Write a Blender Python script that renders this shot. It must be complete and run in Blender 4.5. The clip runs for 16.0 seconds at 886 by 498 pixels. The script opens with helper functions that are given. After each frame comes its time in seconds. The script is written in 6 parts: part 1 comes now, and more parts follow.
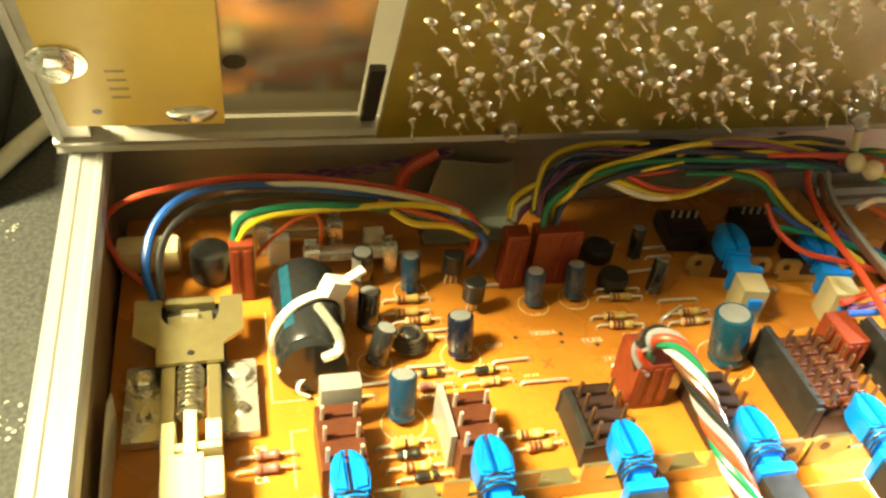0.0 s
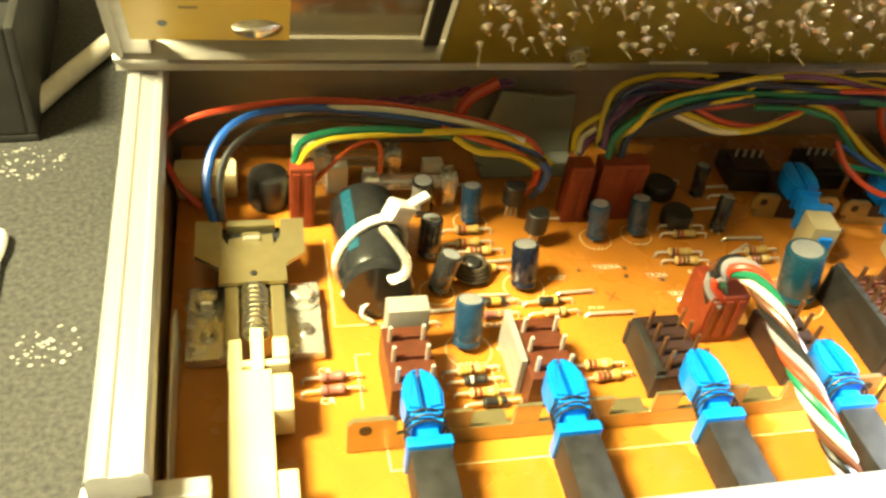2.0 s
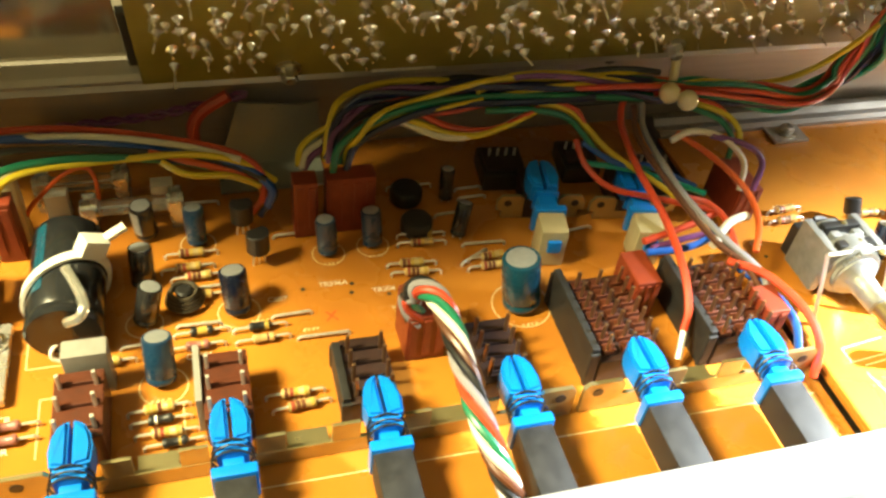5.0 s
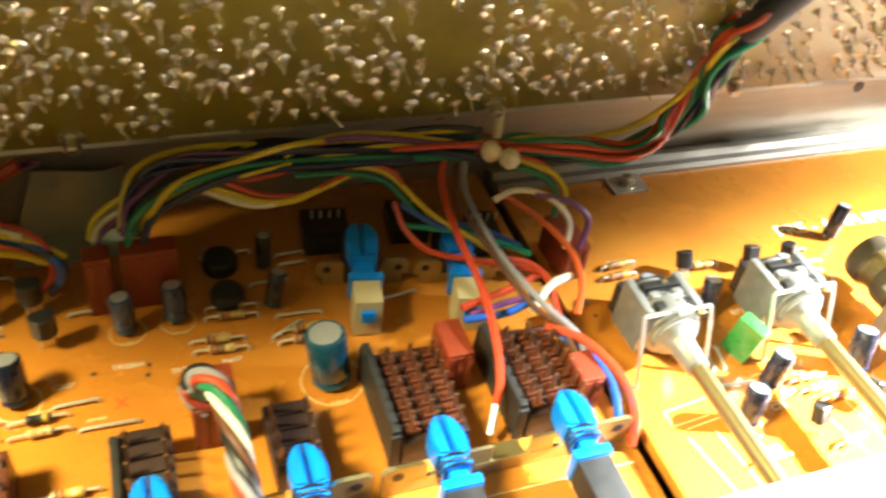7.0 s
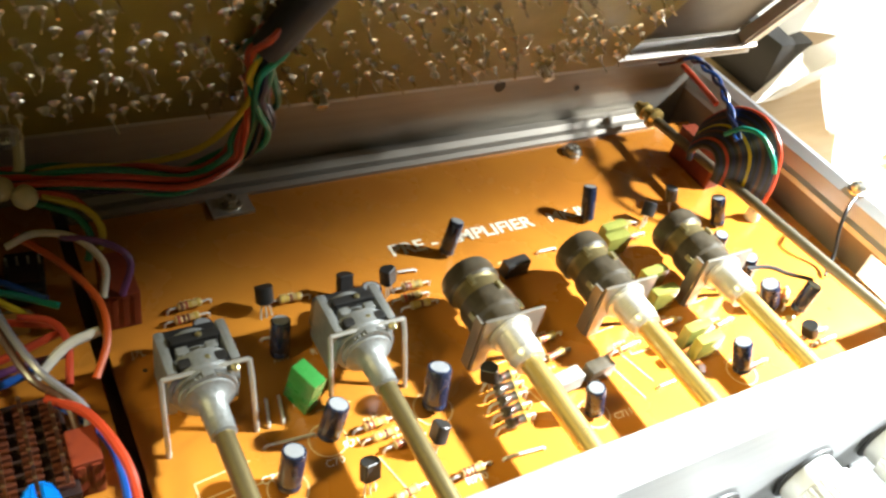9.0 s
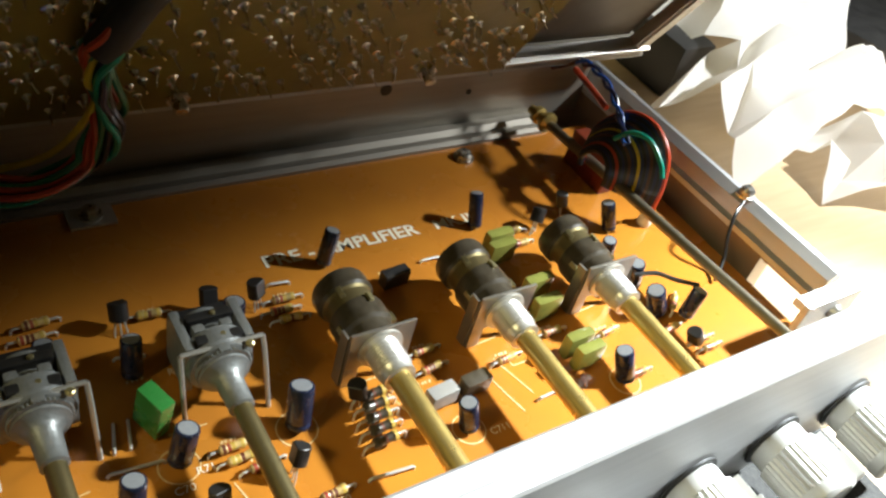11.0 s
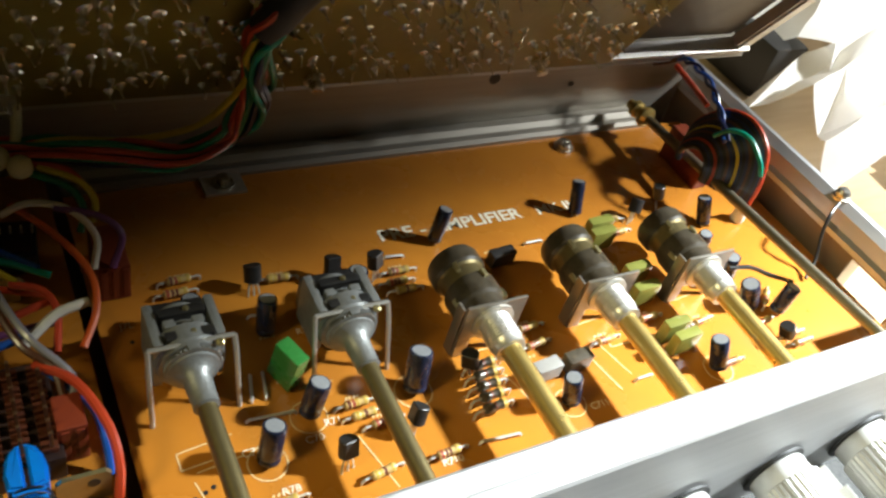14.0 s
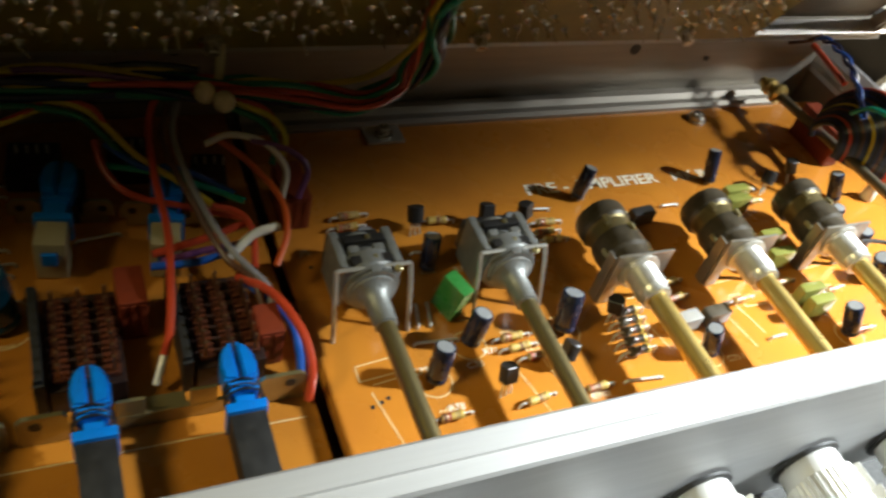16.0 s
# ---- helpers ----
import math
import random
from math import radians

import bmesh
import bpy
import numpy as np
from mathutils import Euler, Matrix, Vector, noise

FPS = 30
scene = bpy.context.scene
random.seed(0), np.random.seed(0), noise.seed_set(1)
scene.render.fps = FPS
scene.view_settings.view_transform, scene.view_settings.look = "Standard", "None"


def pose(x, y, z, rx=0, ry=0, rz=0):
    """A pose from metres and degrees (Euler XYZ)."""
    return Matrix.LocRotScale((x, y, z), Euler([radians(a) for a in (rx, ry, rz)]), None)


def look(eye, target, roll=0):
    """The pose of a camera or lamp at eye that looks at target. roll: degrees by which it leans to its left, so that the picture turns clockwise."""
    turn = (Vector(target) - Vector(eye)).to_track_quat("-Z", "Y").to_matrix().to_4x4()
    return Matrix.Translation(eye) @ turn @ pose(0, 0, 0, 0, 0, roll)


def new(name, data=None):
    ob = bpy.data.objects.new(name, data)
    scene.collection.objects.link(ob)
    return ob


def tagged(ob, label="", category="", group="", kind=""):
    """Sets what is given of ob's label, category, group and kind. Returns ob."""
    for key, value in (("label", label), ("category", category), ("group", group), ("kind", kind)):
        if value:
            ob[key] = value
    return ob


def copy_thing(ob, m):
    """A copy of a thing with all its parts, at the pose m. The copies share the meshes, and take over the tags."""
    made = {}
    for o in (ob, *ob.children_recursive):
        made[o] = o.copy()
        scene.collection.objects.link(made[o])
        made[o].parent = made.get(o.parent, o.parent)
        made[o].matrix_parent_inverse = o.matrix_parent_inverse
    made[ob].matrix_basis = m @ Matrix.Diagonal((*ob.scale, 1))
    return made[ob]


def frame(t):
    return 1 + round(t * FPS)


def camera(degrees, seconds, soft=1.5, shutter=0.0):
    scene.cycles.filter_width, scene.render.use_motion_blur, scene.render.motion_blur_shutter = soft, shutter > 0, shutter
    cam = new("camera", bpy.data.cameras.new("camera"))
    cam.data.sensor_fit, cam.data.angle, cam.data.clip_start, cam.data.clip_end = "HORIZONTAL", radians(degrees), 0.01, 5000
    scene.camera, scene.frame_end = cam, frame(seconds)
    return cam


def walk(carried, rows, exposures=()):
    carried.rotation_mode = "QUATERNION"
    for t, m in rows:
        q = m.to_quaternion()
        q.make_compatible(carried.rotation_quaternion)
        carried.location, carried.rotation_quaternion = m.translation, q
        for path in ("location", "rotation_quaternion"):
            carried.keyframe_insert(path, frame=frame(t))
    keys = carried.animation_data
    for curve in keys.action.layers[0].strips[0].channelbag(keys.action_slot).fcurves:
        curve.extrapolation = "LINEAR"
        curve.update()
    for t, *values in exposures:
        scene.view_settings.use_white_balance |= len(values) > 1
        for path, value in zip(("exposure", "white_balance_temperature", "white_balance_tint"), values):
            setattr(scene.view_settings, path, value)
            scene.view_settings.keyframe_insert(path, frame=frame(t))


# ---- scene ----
cam = camera(55.0, 16.0, soft=2.5, shutter=0.5)
ROWS = [
    (0, (-0.01225, 0.0226, 0.1543), (0.0445, 0.20911, -0.00221), 7.4),
    (0.5, (-0.01425, 0.02875, 0.1533), (0.04237, 0.21222, -0.0068), 8.1),
    (1, (-0.00745, 0.02805, 0.153), (0.05042, 0.20891, -0.00961), 8.6),
    (1.5, (-0.01005, 0.0278, 0.151), (0.0481, 0.20814, -0.01208), 8.8),
    (2, (-0.02355, 0.02195, 0.14185), (0.0286, 0.20367, -0.02173), 8.0),
    (2.5, (-0.02645, 0.0246, 0.1448), (0.0253, 0.20199, -0.02359), 8.8),
    (3, (-0.0237, 0.0234, 0.14365), (0.02967, 0.1984, -0.02672), 9.5),
    (3.5, (-0.01545, 0.0251, 0.14405), (0.03906, 0.19825, -0.02785), 9.7),
    (4, (0.00645, 0.02345, 0.1524), (0.06246, 0.19586, -0.01976), 8.4),
    (4.2, (0.01575, 0.0221, 0.1541), (0.07314, 0.19403, -0.01808), 8.1),
    (6.3, (0.04765, 0.02215, 0.16315), (0.11677, 0.1899, -0.00885), 8.4),
    (6.5, (0.05045, 0.02385, 0.16395), (0.12272, 0.19176, -0.00659), 9.0),
    (7, (0.07175, 0.02725, 0.16215), (0.15173, 0.19722, -0.00282), 9.3),
    (7.5, (0.09225, 0.02595, 0.16325), (0.182, 0.19132, -0.00137), 11.2),
    (8, (0.118, 0.02415, 0.17065), (0.22196, 0.18335, 0.00833), 13.4),
    (8.5, (0.1464, 0.02415, 0.17045), (0.2619, 0.17553, 0.00845), 15.4),
    (9, (0.15555, 0.0258, 0.1709), (0.27155, 0.1728, 0.00527), 15.1),
    (9.5, (0.1693, 0.0226, 0.1714), (0.29164, 0.16631, 0.00745), 15.9),
    (10, (0.1744, 0.02425, 0.17425), (0.30153, 0.16263, 0.00936), 17.3),
    (10.2, (0.1759, 0.0234, 0.1682), (0.30613, 0.16463, 0.00822), 17.0),
    (12.3, (0.17675, 0.0228, 0.1739), (0.30614, 0.15982, 0.00963), 18.3),
    (12.5, (0.173, 0.0244, 0.173), (0.30166, 0.16207, 0.0087), 18.1),
    (13, (0.1656, 0.0253, 0.1734), (0.28999, 0.16556, 0.00801), 17.8),
    (13.5, (0.1613, 0.02225, 0.17345), (0.28166, 0.1656, 0.00773), 17.7),
    (14, (0.1553, 0.02145, 0.17315), (0.27217, 0.1662, 0.00615), 17.9),
    (14.5, (0.1518, 0.02255, 0.16815), (0.26479, 0.16792, -0.00097), 18.0),
    (15, (0.14755, 0.02195, 0.16745), (0.25966, 0.16656, -0.0029), 18.7),
    (15.5, (0.1361, 0.02045, 0.1672), (0.24784, 0.16431, -0.00403), 19.4),
    (16, (0.1251, 0.0134, 0.17005), (0.22426, 0.1637, -0.00338), 17.5),
]
# ---- light ----
EXPOSURES = [(0.0, 1.5), (2.0, 1.5), (2.7, 1.15), (3.5, 0.95), (4.0, 0.9), (6.5, 1.05), (7.5, 0.7), (8.5, -0.3), (9.0, -1.05), (9.5, -1.5), (10.0, -2.1), (12.5, -2.55), (14.0, -2.25), (16.0, -2.25)]
walk(cam, [(t, look(eye, target, roll)) for t, eye, target, roll in ROWS], EXPOSURES)

world = bpy.data.worlds.new("room_air")
world.use_nodes = True
world.node_tree.nodes["Background"].inputs["Color"].default_value = (1.0, 0.9, 0.62, 1)
world.node_tree.nodes["Background"].inputs["Strength"].default_value = 0.008
scene.world = world


def lamp(name, kind, place, target, power, colour, size):
    data = bpy.data.lights.new(name, kind)
    data.energy, data.color = power, colour
    if kind == "AREA":
        data.shape, data.size = "DISK", size
    else:
        data.shadow_soft_size = size
    ob = new(name, data)
    ob.matrix_world = look(place, target)
    return ob


# the desk lamp beyond the right end (its beam and the light that spills past its shade), and the room's warm lamp
beam = lamp("desk_lamp_beam", "SPOT", (0.72, 0.04, 0.35), (0.42, -0.035, 0.0), 400.0, (0.89, 0.97, 1.0), 0.014)
beam.data.spot_size, beam.data.spot_blend = radians(56.5), 0.66
spill = lamp("desk_lamp_spill", "SPOT", (0.72, 0.042, 0.352), (0.605, 0.240, 0.0), 112.0, (0.94, 0.97, 0.97), 0.02)
spill.data.spot_size, spill.data.spot_blend = radians(76), 1.0
lamp("room_light", "POINT", (-0.48, 0.085, 0.70), (0.05, 0.17, 0.0), 74.0, (1.0, 0.89, 0.47), 0.10)


# ---- materials ----
def material(name, colour, rough=0.5, metal=0.0, second=None, scale=300.0, mix=0.5, bump=0.0, bump_scale=1500.0, vary=0.0, alpha=0.0, coat=0.0, stretch=None):
    m = bpy.data.materials.new(name)
    m.use_nodes = True
    nodes, links = m.node_tree.nodes, m.node_tree.links
    b = nodes["Principled BSDF"]
    b.inputs["Roughness"].default_value, b.inputs["Metallic"].default_value = rough, metal
    b.inputs["Coat Weight"].default_value = coat
    b.inputs["Coat Roughness"].default_value = 0.12
    b.inputs["Transmission Weight"].default_value = alpha
    place = nodes.new("ShaderNodeTexCoord")
    source = place.outputs["Object"]
    if stretch:
        mapping = nodes.new("ShaderNodeMapping")
        mapping.inputs["Scale"].default_value = stretch
        links.new(source, mapping.inputs["Vector"])
        source = mapping.outputs["Vector"]
    noise_big = nodes.new("ShaderNodeTexNoise")
    noise_big.inputs["Scale"].default_value, noise_big.inputs["Detail"].default_value = scale, 6.0
    links.new(source, noise_big.inputs["Vector"])
    ramp = nodes.new("ShaderNodeValToRGB")
    ramp.color_ramp.elements[0].position, ramp.color_ramp.elements[1].position = 0.5 - mix / 2, 0.5 + mix / 2
    ramp.color_ramp.elements[0].color = (*colour, 1)
    ramp.color_ramp.elements[1].color = (*(second or [c * 0.8 for c in colour]), 1)
    links.new(noise_big.outputs["Fac"], ramp.inputs["Fac"])
    out = ramp.outputs["Color"]
    if vary:
        info, hsv = nodes.new("ShaderNodeObjectInfo"), nodes.new("ShaderNodeHueSaturation")
        span = nodes.new("ShaderNodeMapRange")
        span.inputs["To Min"].default_value, span.inputs["To Max"].default_value = 1 - vary, 1 + vary
        links.new(info.outputs["Random"], span.inputs["Value"])
        links.new(span.outputs["Result"], hsv.inputs["Value"])
        links.new(out, hsv.inputs["Color"])
        out = hsv.outputs["Color"]
    links.new(out, b.inputs["Base Color"])
    rough_span = nodes.new("ShaderNodeMapRange")
    rough_span.inputs["To Min"].default_value, rough_span.inputs["To Max"].default_value = max(rough - 0.1, 0.03), min(rough + 0.12, 1)
    links.new(noise_big.outputs["Fac"], rough_span.inputs["Value"])
    links.new(rough_span.outputs["Result"], b.inputs["Roughness"])
    if bump:
        fine, relief = nodes.new("ShaderNodeTexNoise"), nodes.new("ShaderNodeBump")
        fine.inputs["Scale"].default_value, fine.inputs["Detail"].default_value = bump_scale, 4.0
        relief.inputs["Strength"].default_value, relief.inputs["Distance"].default_value = bump, 0.0003
        links.new(source, fine.inputs["Vector"])
        links.new(fine.outputs["Fac"], relief.inputs["Height"])
        links.new(relief.outputs["Normal"], b.inputs["Normal"])
    return m


M_BOARD = material("phenolic_board", (0.49, 0.188, 0.022), 0.26, 0, (0.40, 0.140, 0.016), 40, 0.5, 0.06, 900, coat=0.25)
M_SOLDER_BOARD = material("green_brown_board", (0.165, 0.128, 0.012), 0.38, 0, (0.115, 0.088, 0.008), 60, 0.4, 0.25, 260, coat=0.15)
M_TAN_BOARD = material("tan_board", (0.54, 0.38, 0.065), 0.4, 0, (0.47, 0.33, 0.05), 90, 0.6, 0.05, 900)
M_DECKRAIL = material("satin_deck_aluminium", (0.50, 0.48, 0.44), 0.45, 0.7, (0.42, 0.40, 0.37), 120, 0.7, 0.06, 500, stretch=(0.25, 3, 3))
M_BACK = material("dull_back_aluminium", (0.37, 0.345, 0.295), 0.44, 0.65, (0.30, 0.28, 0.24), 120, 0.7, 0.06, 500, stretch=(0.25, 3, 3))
M_ALU_SIDE = material("extruded_aluminium", (0.68, 0.68, 0.69), 0.42, 0.8, (0.58, 0.58, 0.58), 90, 0.7, 0.05, 600, stretch=(3, 0.2, 3))
M_FRONT = material("satin_front_aluminium", (0.53, 0.53, 0.525), 0.55, 0.5, (0.47, 0.47, 0.465), 160, 0.7, 0.05, 700, stretch=(0.2, 3, 3))
M_INNER = material("oxidised_steel", (0.50, 0.43, 0.33), 0.3, 0.8, (0.40, 0.34, 0.26), 60, 0.7, 0.05, 400)
# matt brown, warmed to hold the orange light thrown back by the boards
M_SIDEWALL = material("brown_steel_with_board_bounce", (0.30, 0.21, 0.13), 0.42, 0.35, (0.24, 0.17, 0.10), 60, 0.7, 0.05, 400)
M_ZINC = material("bright_zinc", (0.74, 0.73, 0.69), 0.25, 0.75, (0.62, 0.61, 0.57), 300, 0.6, 0.06, 900)
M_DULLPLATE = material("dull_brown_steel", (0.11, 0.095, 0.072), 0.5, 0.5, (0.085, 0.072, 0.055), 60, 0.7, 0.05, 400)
M_TIN = material("bright_tinplate", (0.66, 0.60, 0.44), 0.16, 0.8, (0.58, 0.54, 0.45), 50, 0.6, 0.03, 90)
M_STEEL = material("zinc_steel", (0.70, 0.68, 0.62), 0.28, 1.0, (0.58, 0.56, 0.50), 500, 0.6, 0.05, 1500)
M_MAT = material("speckled_grey_mat", (0.010, 0.0105, 0.0105), 0.8, 0, (0.050, 0.050, 0.047), 620, 0.42, 0.9, 900)
M_TABLE = material("pale_wood_table", (0.62, 0.47, 0.29), 0.45, 0, (0.54, 0.39, 0.23), 30, 0.6, 0.05, 300, stretch=(1, 8, 1))
M_WALL = material("room_plaster", (0.26, 0.235, 0.18), 0.85, 0, (0.22, 0.20, 0.15), 5, 0.6, 0.1, 40)


# ---- building helpers ----
def thing(name, label, category, m=None, group="", kind=""):
    ob = new(name)
    ob.empty_display_size = 0.004
    if m is not None:
        ob.matrix_world = m
    return tagged(ob, label, category, group, kind)


def part(name, bm, mat, parent=None, label="", smooth=False, m=None):
    mesh = bpy.data.meshes.new(name)
    bmesh.ops.recalc_face_normals(bm, faces=bm.faces)
    if smooth:
        for f in bm.faces:
            f.smooth = True
    bm.to_mesh(mesh)
    bm.free()
    if smooth:
        mesh.set_sharp_from_angle(angle=radians(38))
    mesh.materials.append(mat)
    ob = new(name, mesh)
    if parent is not None:
        ob.parent = parent
    if m is not None:
        ob.matrix_basis = m
    if label:
        tagged(ob, label)
    return ob


def box(x0, x1, y0, y1, z0, z1, bevel=0.0, bm=None):
    bm = bm or bmesh.new()
    made = bmesh.ops.create_cube(bm, size=1.0, matrix=Matrix.LocRotScale(((x0 + x1) / 2, (y0 + y1) / 2, (z0 + z1) / 2), None, (x1 - x0, y1 - y0, z1 - z0)))
    if bevel:
        edges = {e for v in made["verts"] for e in v.link_edges}
        bmesh.ops.bevel(bm, geom=list(edges), offset=bevel, segments=2, profile=0.7, affect="EDGES")
    return bm


def lathe(profile, seg=24, m=None, bm=None):
    """A turned body round its z axis from (radius, height) pairs."""
    bm = bm or bmesh.new()
    m = m or Matrix()
    rings = []
    for r, z in profile:
        if r < 1e-7:
            rings.append([bm.verts.new(m @ Vector((0, 0, z)))])
        else:
            rings.append([bm.verts.new(m @ Vector((r * math.cos(2 * math.pi * k / seg), r * math.sin(2 * math.pi * k / seg), z))) for k in range(seg)])
    for a, b in zip(rings, rings[1:]):
        for k in range(seg):
            n = (k + 1) % seg
            if len(a) == 1 and len(b) > 1:
                bm.faces.new((a[0], b[k], b[n]))
            elif len(b) == 1 and len(a) > 1:
                bm.faces.new((a[k], a[n], b[0]))
            elif len(a) > 1:
                bm.faces.new((a[k], a[n], b[n], b[k]))
    for ring, turn in ((rings[0], -1), (rings[-1], 1)):
        if len(ring) > 1:
            bm.faces.new(ring[::turn])
    return bm


def glide(points, steps=8):
    """Points of a smooth line through the given ones."""
    p = [Vector(q) for q in points]
    p = [2 * p[0] - p[1]] + p + [2 * p[-1] - p[-2]]
    out = []
    for i in range(1, len(p) - 2):
        for s in range(steps):
            t = s / steps
            out.append(0.5 * (2 * p[i] + (p[i + 1] - p[i - 1]) * t + (2 * p[i - 1] - 5 * p[i] + 4 * p[i + 1] - p[i + 2]) * t * t + (3 * p[i] - p[i - 1] - 3 * p[i + 1] + p[i + 2]) * t ** 3))
    return out + [p[-2]]


def tube(points, r, seg=8, bm=None):
    """A round rod along a line of points."""
    bm = bm or bmesh.new()
    pts = [Vector(q) for q in points]
    side = None
    rings = []
    for i, q in enumerate(pts):
        way = (pts[min(i + 1, len(pts) - 1)] - pts[max(i - 1, 0)]).normalized()
        side = way.orthogonal() if side is None else side - way * side.dot(way)
        side.normalize()
        up = way.cross(side)
        rings.append([bm.verts.new(q + r * (math.cos(a) * side + math.sin(a) * up)) for a in (2 * math.pi * k / seg for k in range(seg))])
    for a, b in zip(rings, rings[1:]):
        for k in range(seg):
            bm.faces.new((a[k], a[(k + 1) % seg], b[(k + 1) % seg], b[k]))
    bm.faces.new(rings[0][::-1]), bm.faces.new(rings[-1])
    return bm


def slab(outline, thick, m=None, bm=None):
    """A flat plate of the given outline, from z 0 to thick."""
    bm = bm or bmesh.new()
    m = m or Matrix()
    low = [bm.verts.new(m @ Vector((x, y, 0))) for x, y in outline]
    high = [bm.verts.new(m @ Vector((x, y, thick))) for x, y in outline]
    bm.faces.new(low[::-1]), bm.faces.new(high)
    for k in range(len(low)):
        n = (k + 1) % len(low)
        bm.faces.new((low[k], low[n], high[n], high[k]))
    return bm


def extrusion(profile, a, b, axis="x", bm=None):
    """A bar whose cross-section is profile, from a to b along an axis."""
    bm = bm or bmesh.new()
    put = (lambda p, d: (d, p[0], p[1])) if axis == "x" else (lambda p, d: (p[0], d, p[1]))
    first, last = ([bm.verts.new(put(p, d)) for p in profile] for d in (a, b))
    bm.faces.new(first), bm.faces.new(last[::-1])
    for k in range(len(profile)):
        n = (k + 1) % len(profile)
        bm.faces.new((first[k], last[k], last[n], first[n]))
    return bm


def disc_screw(r, h, m, slot=True):
    """A round-headed screw with a cross slot."""
    bm = lathe([(r * 1.25, 0), (r * 1.25, h * 0.25), (r, h * 0.3), (r, h * 0.7), (r * 0.75, h), (0, h * 1.02)], 16, m)
    if slot:
        box(-r * 0.7, r * 0.7, -r * 0.1, r * 0.1, h * 0.9, h * 1.08, 0, bm=(b2 := bmesh.new()))
        b2.transform(m)
        tmp = bpy.data.meshes.new("tmp")
        b2.to_mesh(tmp), b2.free()
        bm.from_mesh(tmp)
        bpy.data.meshes.remove(tmp)
    return bm


def hexagon_bolt(r, h, m):
    bm = lathe([(r * 1.5, 0), (r * 1.5, h * 0.2), (r * 1.2, h * 0.2)], 20, m)
    lathe([(r, h * 0.2), (r, h * 0.9), (r * 0.8, h), (0, h)], 6, m, bm)
    return bm


# ---- setting ----
FLOOR = -0.034
desk = part("ground", box(-1.2, 1.6, -0.9, 1.1, FLOOR - 0.04, FLOOR - 0.003, 0.002), M_TABLE)
tagged(desk, "pale wooden workbench top with fine straight grain", "workbench", kind="structure")
for name, dims in (("wall_north", (-2, 2.4, 1.6, 1.7, -1, 1.6)), ("wall_south", (-2, 2.4, -1.9, -1.8, -1, 1.6)), ("wall_west", (-2.1, -2, -1.9, 1.7, -1, 1.6)),
                   ("wall_east", (2.4, 2.5, -1.9, 1.7, -1, 1.6)), ("ceiling", (-2.1, 2.5, -1.9, 1.7, 1.6, 1.7)), ("floor", (-2.1, 2.5, -1.9, 1.7, -1.1, -1))):
    tagged(part(name, box(*dims), M_WALL), "plain plastered " + name.split("_")[0] + " of the workshop room", name.split("_")[0], kind="structure")
mat_ob = part("bench_mat", box(-0.70, 0.425, -0.55, 0.62, FLOOR - 0.003, FLOOR, 0.001), M_MAT)
tagged(mat_ob, "dark grey speckled bench mat lying on the table", "mat")

# ---- amplifier chassis ----
chassis = thing("amplifier_chassis", "open silver aluminium amplifier chassis lying on a bench mat", "amplifier")
part("bottom_plate", box(-0.0445, 0.414, 0.094, 0.2276, FLOOR + 0.001, FLOOR + 0.003), M_INNER, chassis)
RAIL_L = [(-0.0535, FLOOR), (-0.0535, 0.0300), (-0.0525, 0.0310), (-0.0505, 0.0310), (-0.0500, 0.0306), (-0.0470, 0.0306), (-0.0465, 0.0310), (-0.0452, 0.0310), (-0.0445, 0.0300), (-0.0445, 0.0250), (-0.0470, 0.0250), (-0.0470, FLOOR)]
SKEW = pose(-0.0490, 0.2200, 0, 0, 0, 1.5) @ pose(0.0490, -0.2200, 0)
part("side_panel", extrusion(RAIL_L, 0.0990, 0.2276, "y"), M_ALU_SIDE, chassis, "ribbed silver aluminium side rail", m=SKEW)
# thin added liner; its brown paints the board's bounce on the rail's inner side
part("side_wall", box(-0.0468, -0.0461, 0.0995, 0.2270, -0.0100, 0.0246), M_SIDEWALL, chassis, "inner face of the side rail, coloured brown for bounce off the board", m=SKEW)
RAIL_R = [(0.4140, 0.0080), (0.4140, 0.0100), (0.4160, 0.0110), (0.4170, 0.0160), (0.4200, 0.0185), (0.4220, 0.0185), (0.4230, 0.0175), (0.4230, 0.0080)]
part("side_panel", extrusion(RAIL_R, 0.1050, 0.2400, "y"), M_ALU_SIDE, chassis, "ribbed silver aluminium side rail")
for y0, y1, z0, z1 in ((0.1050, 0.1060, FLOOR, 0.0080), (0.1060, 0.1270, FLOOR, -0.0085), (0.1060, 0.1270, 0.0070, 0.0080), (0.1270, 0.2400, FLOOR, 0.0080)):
    part("side_wall", box(0.4145, 0.4225, y0, y1, z0, z1), M_SIDEWALL, chassis, "brownish steel side wall beside a square cut-out, board reflection in its colour")
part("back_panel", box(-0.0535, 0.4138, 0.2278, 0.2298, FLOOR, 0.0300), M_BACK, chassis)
BACK_LIP = [(0.2158, -0.0020), (0.2158, 0.0012), (0.2175, 0.0020), (0.2195, 0.0012), (0.2210, 0.0012), (0.2225, 0.0030), (0.2245, 0.0030), (0.2250, 0.0015), (0.2276, 0.0015), (0.2276, -0.0020)]
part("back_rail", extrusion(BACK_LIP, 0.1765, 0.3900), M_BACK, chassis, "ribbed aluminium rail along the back")
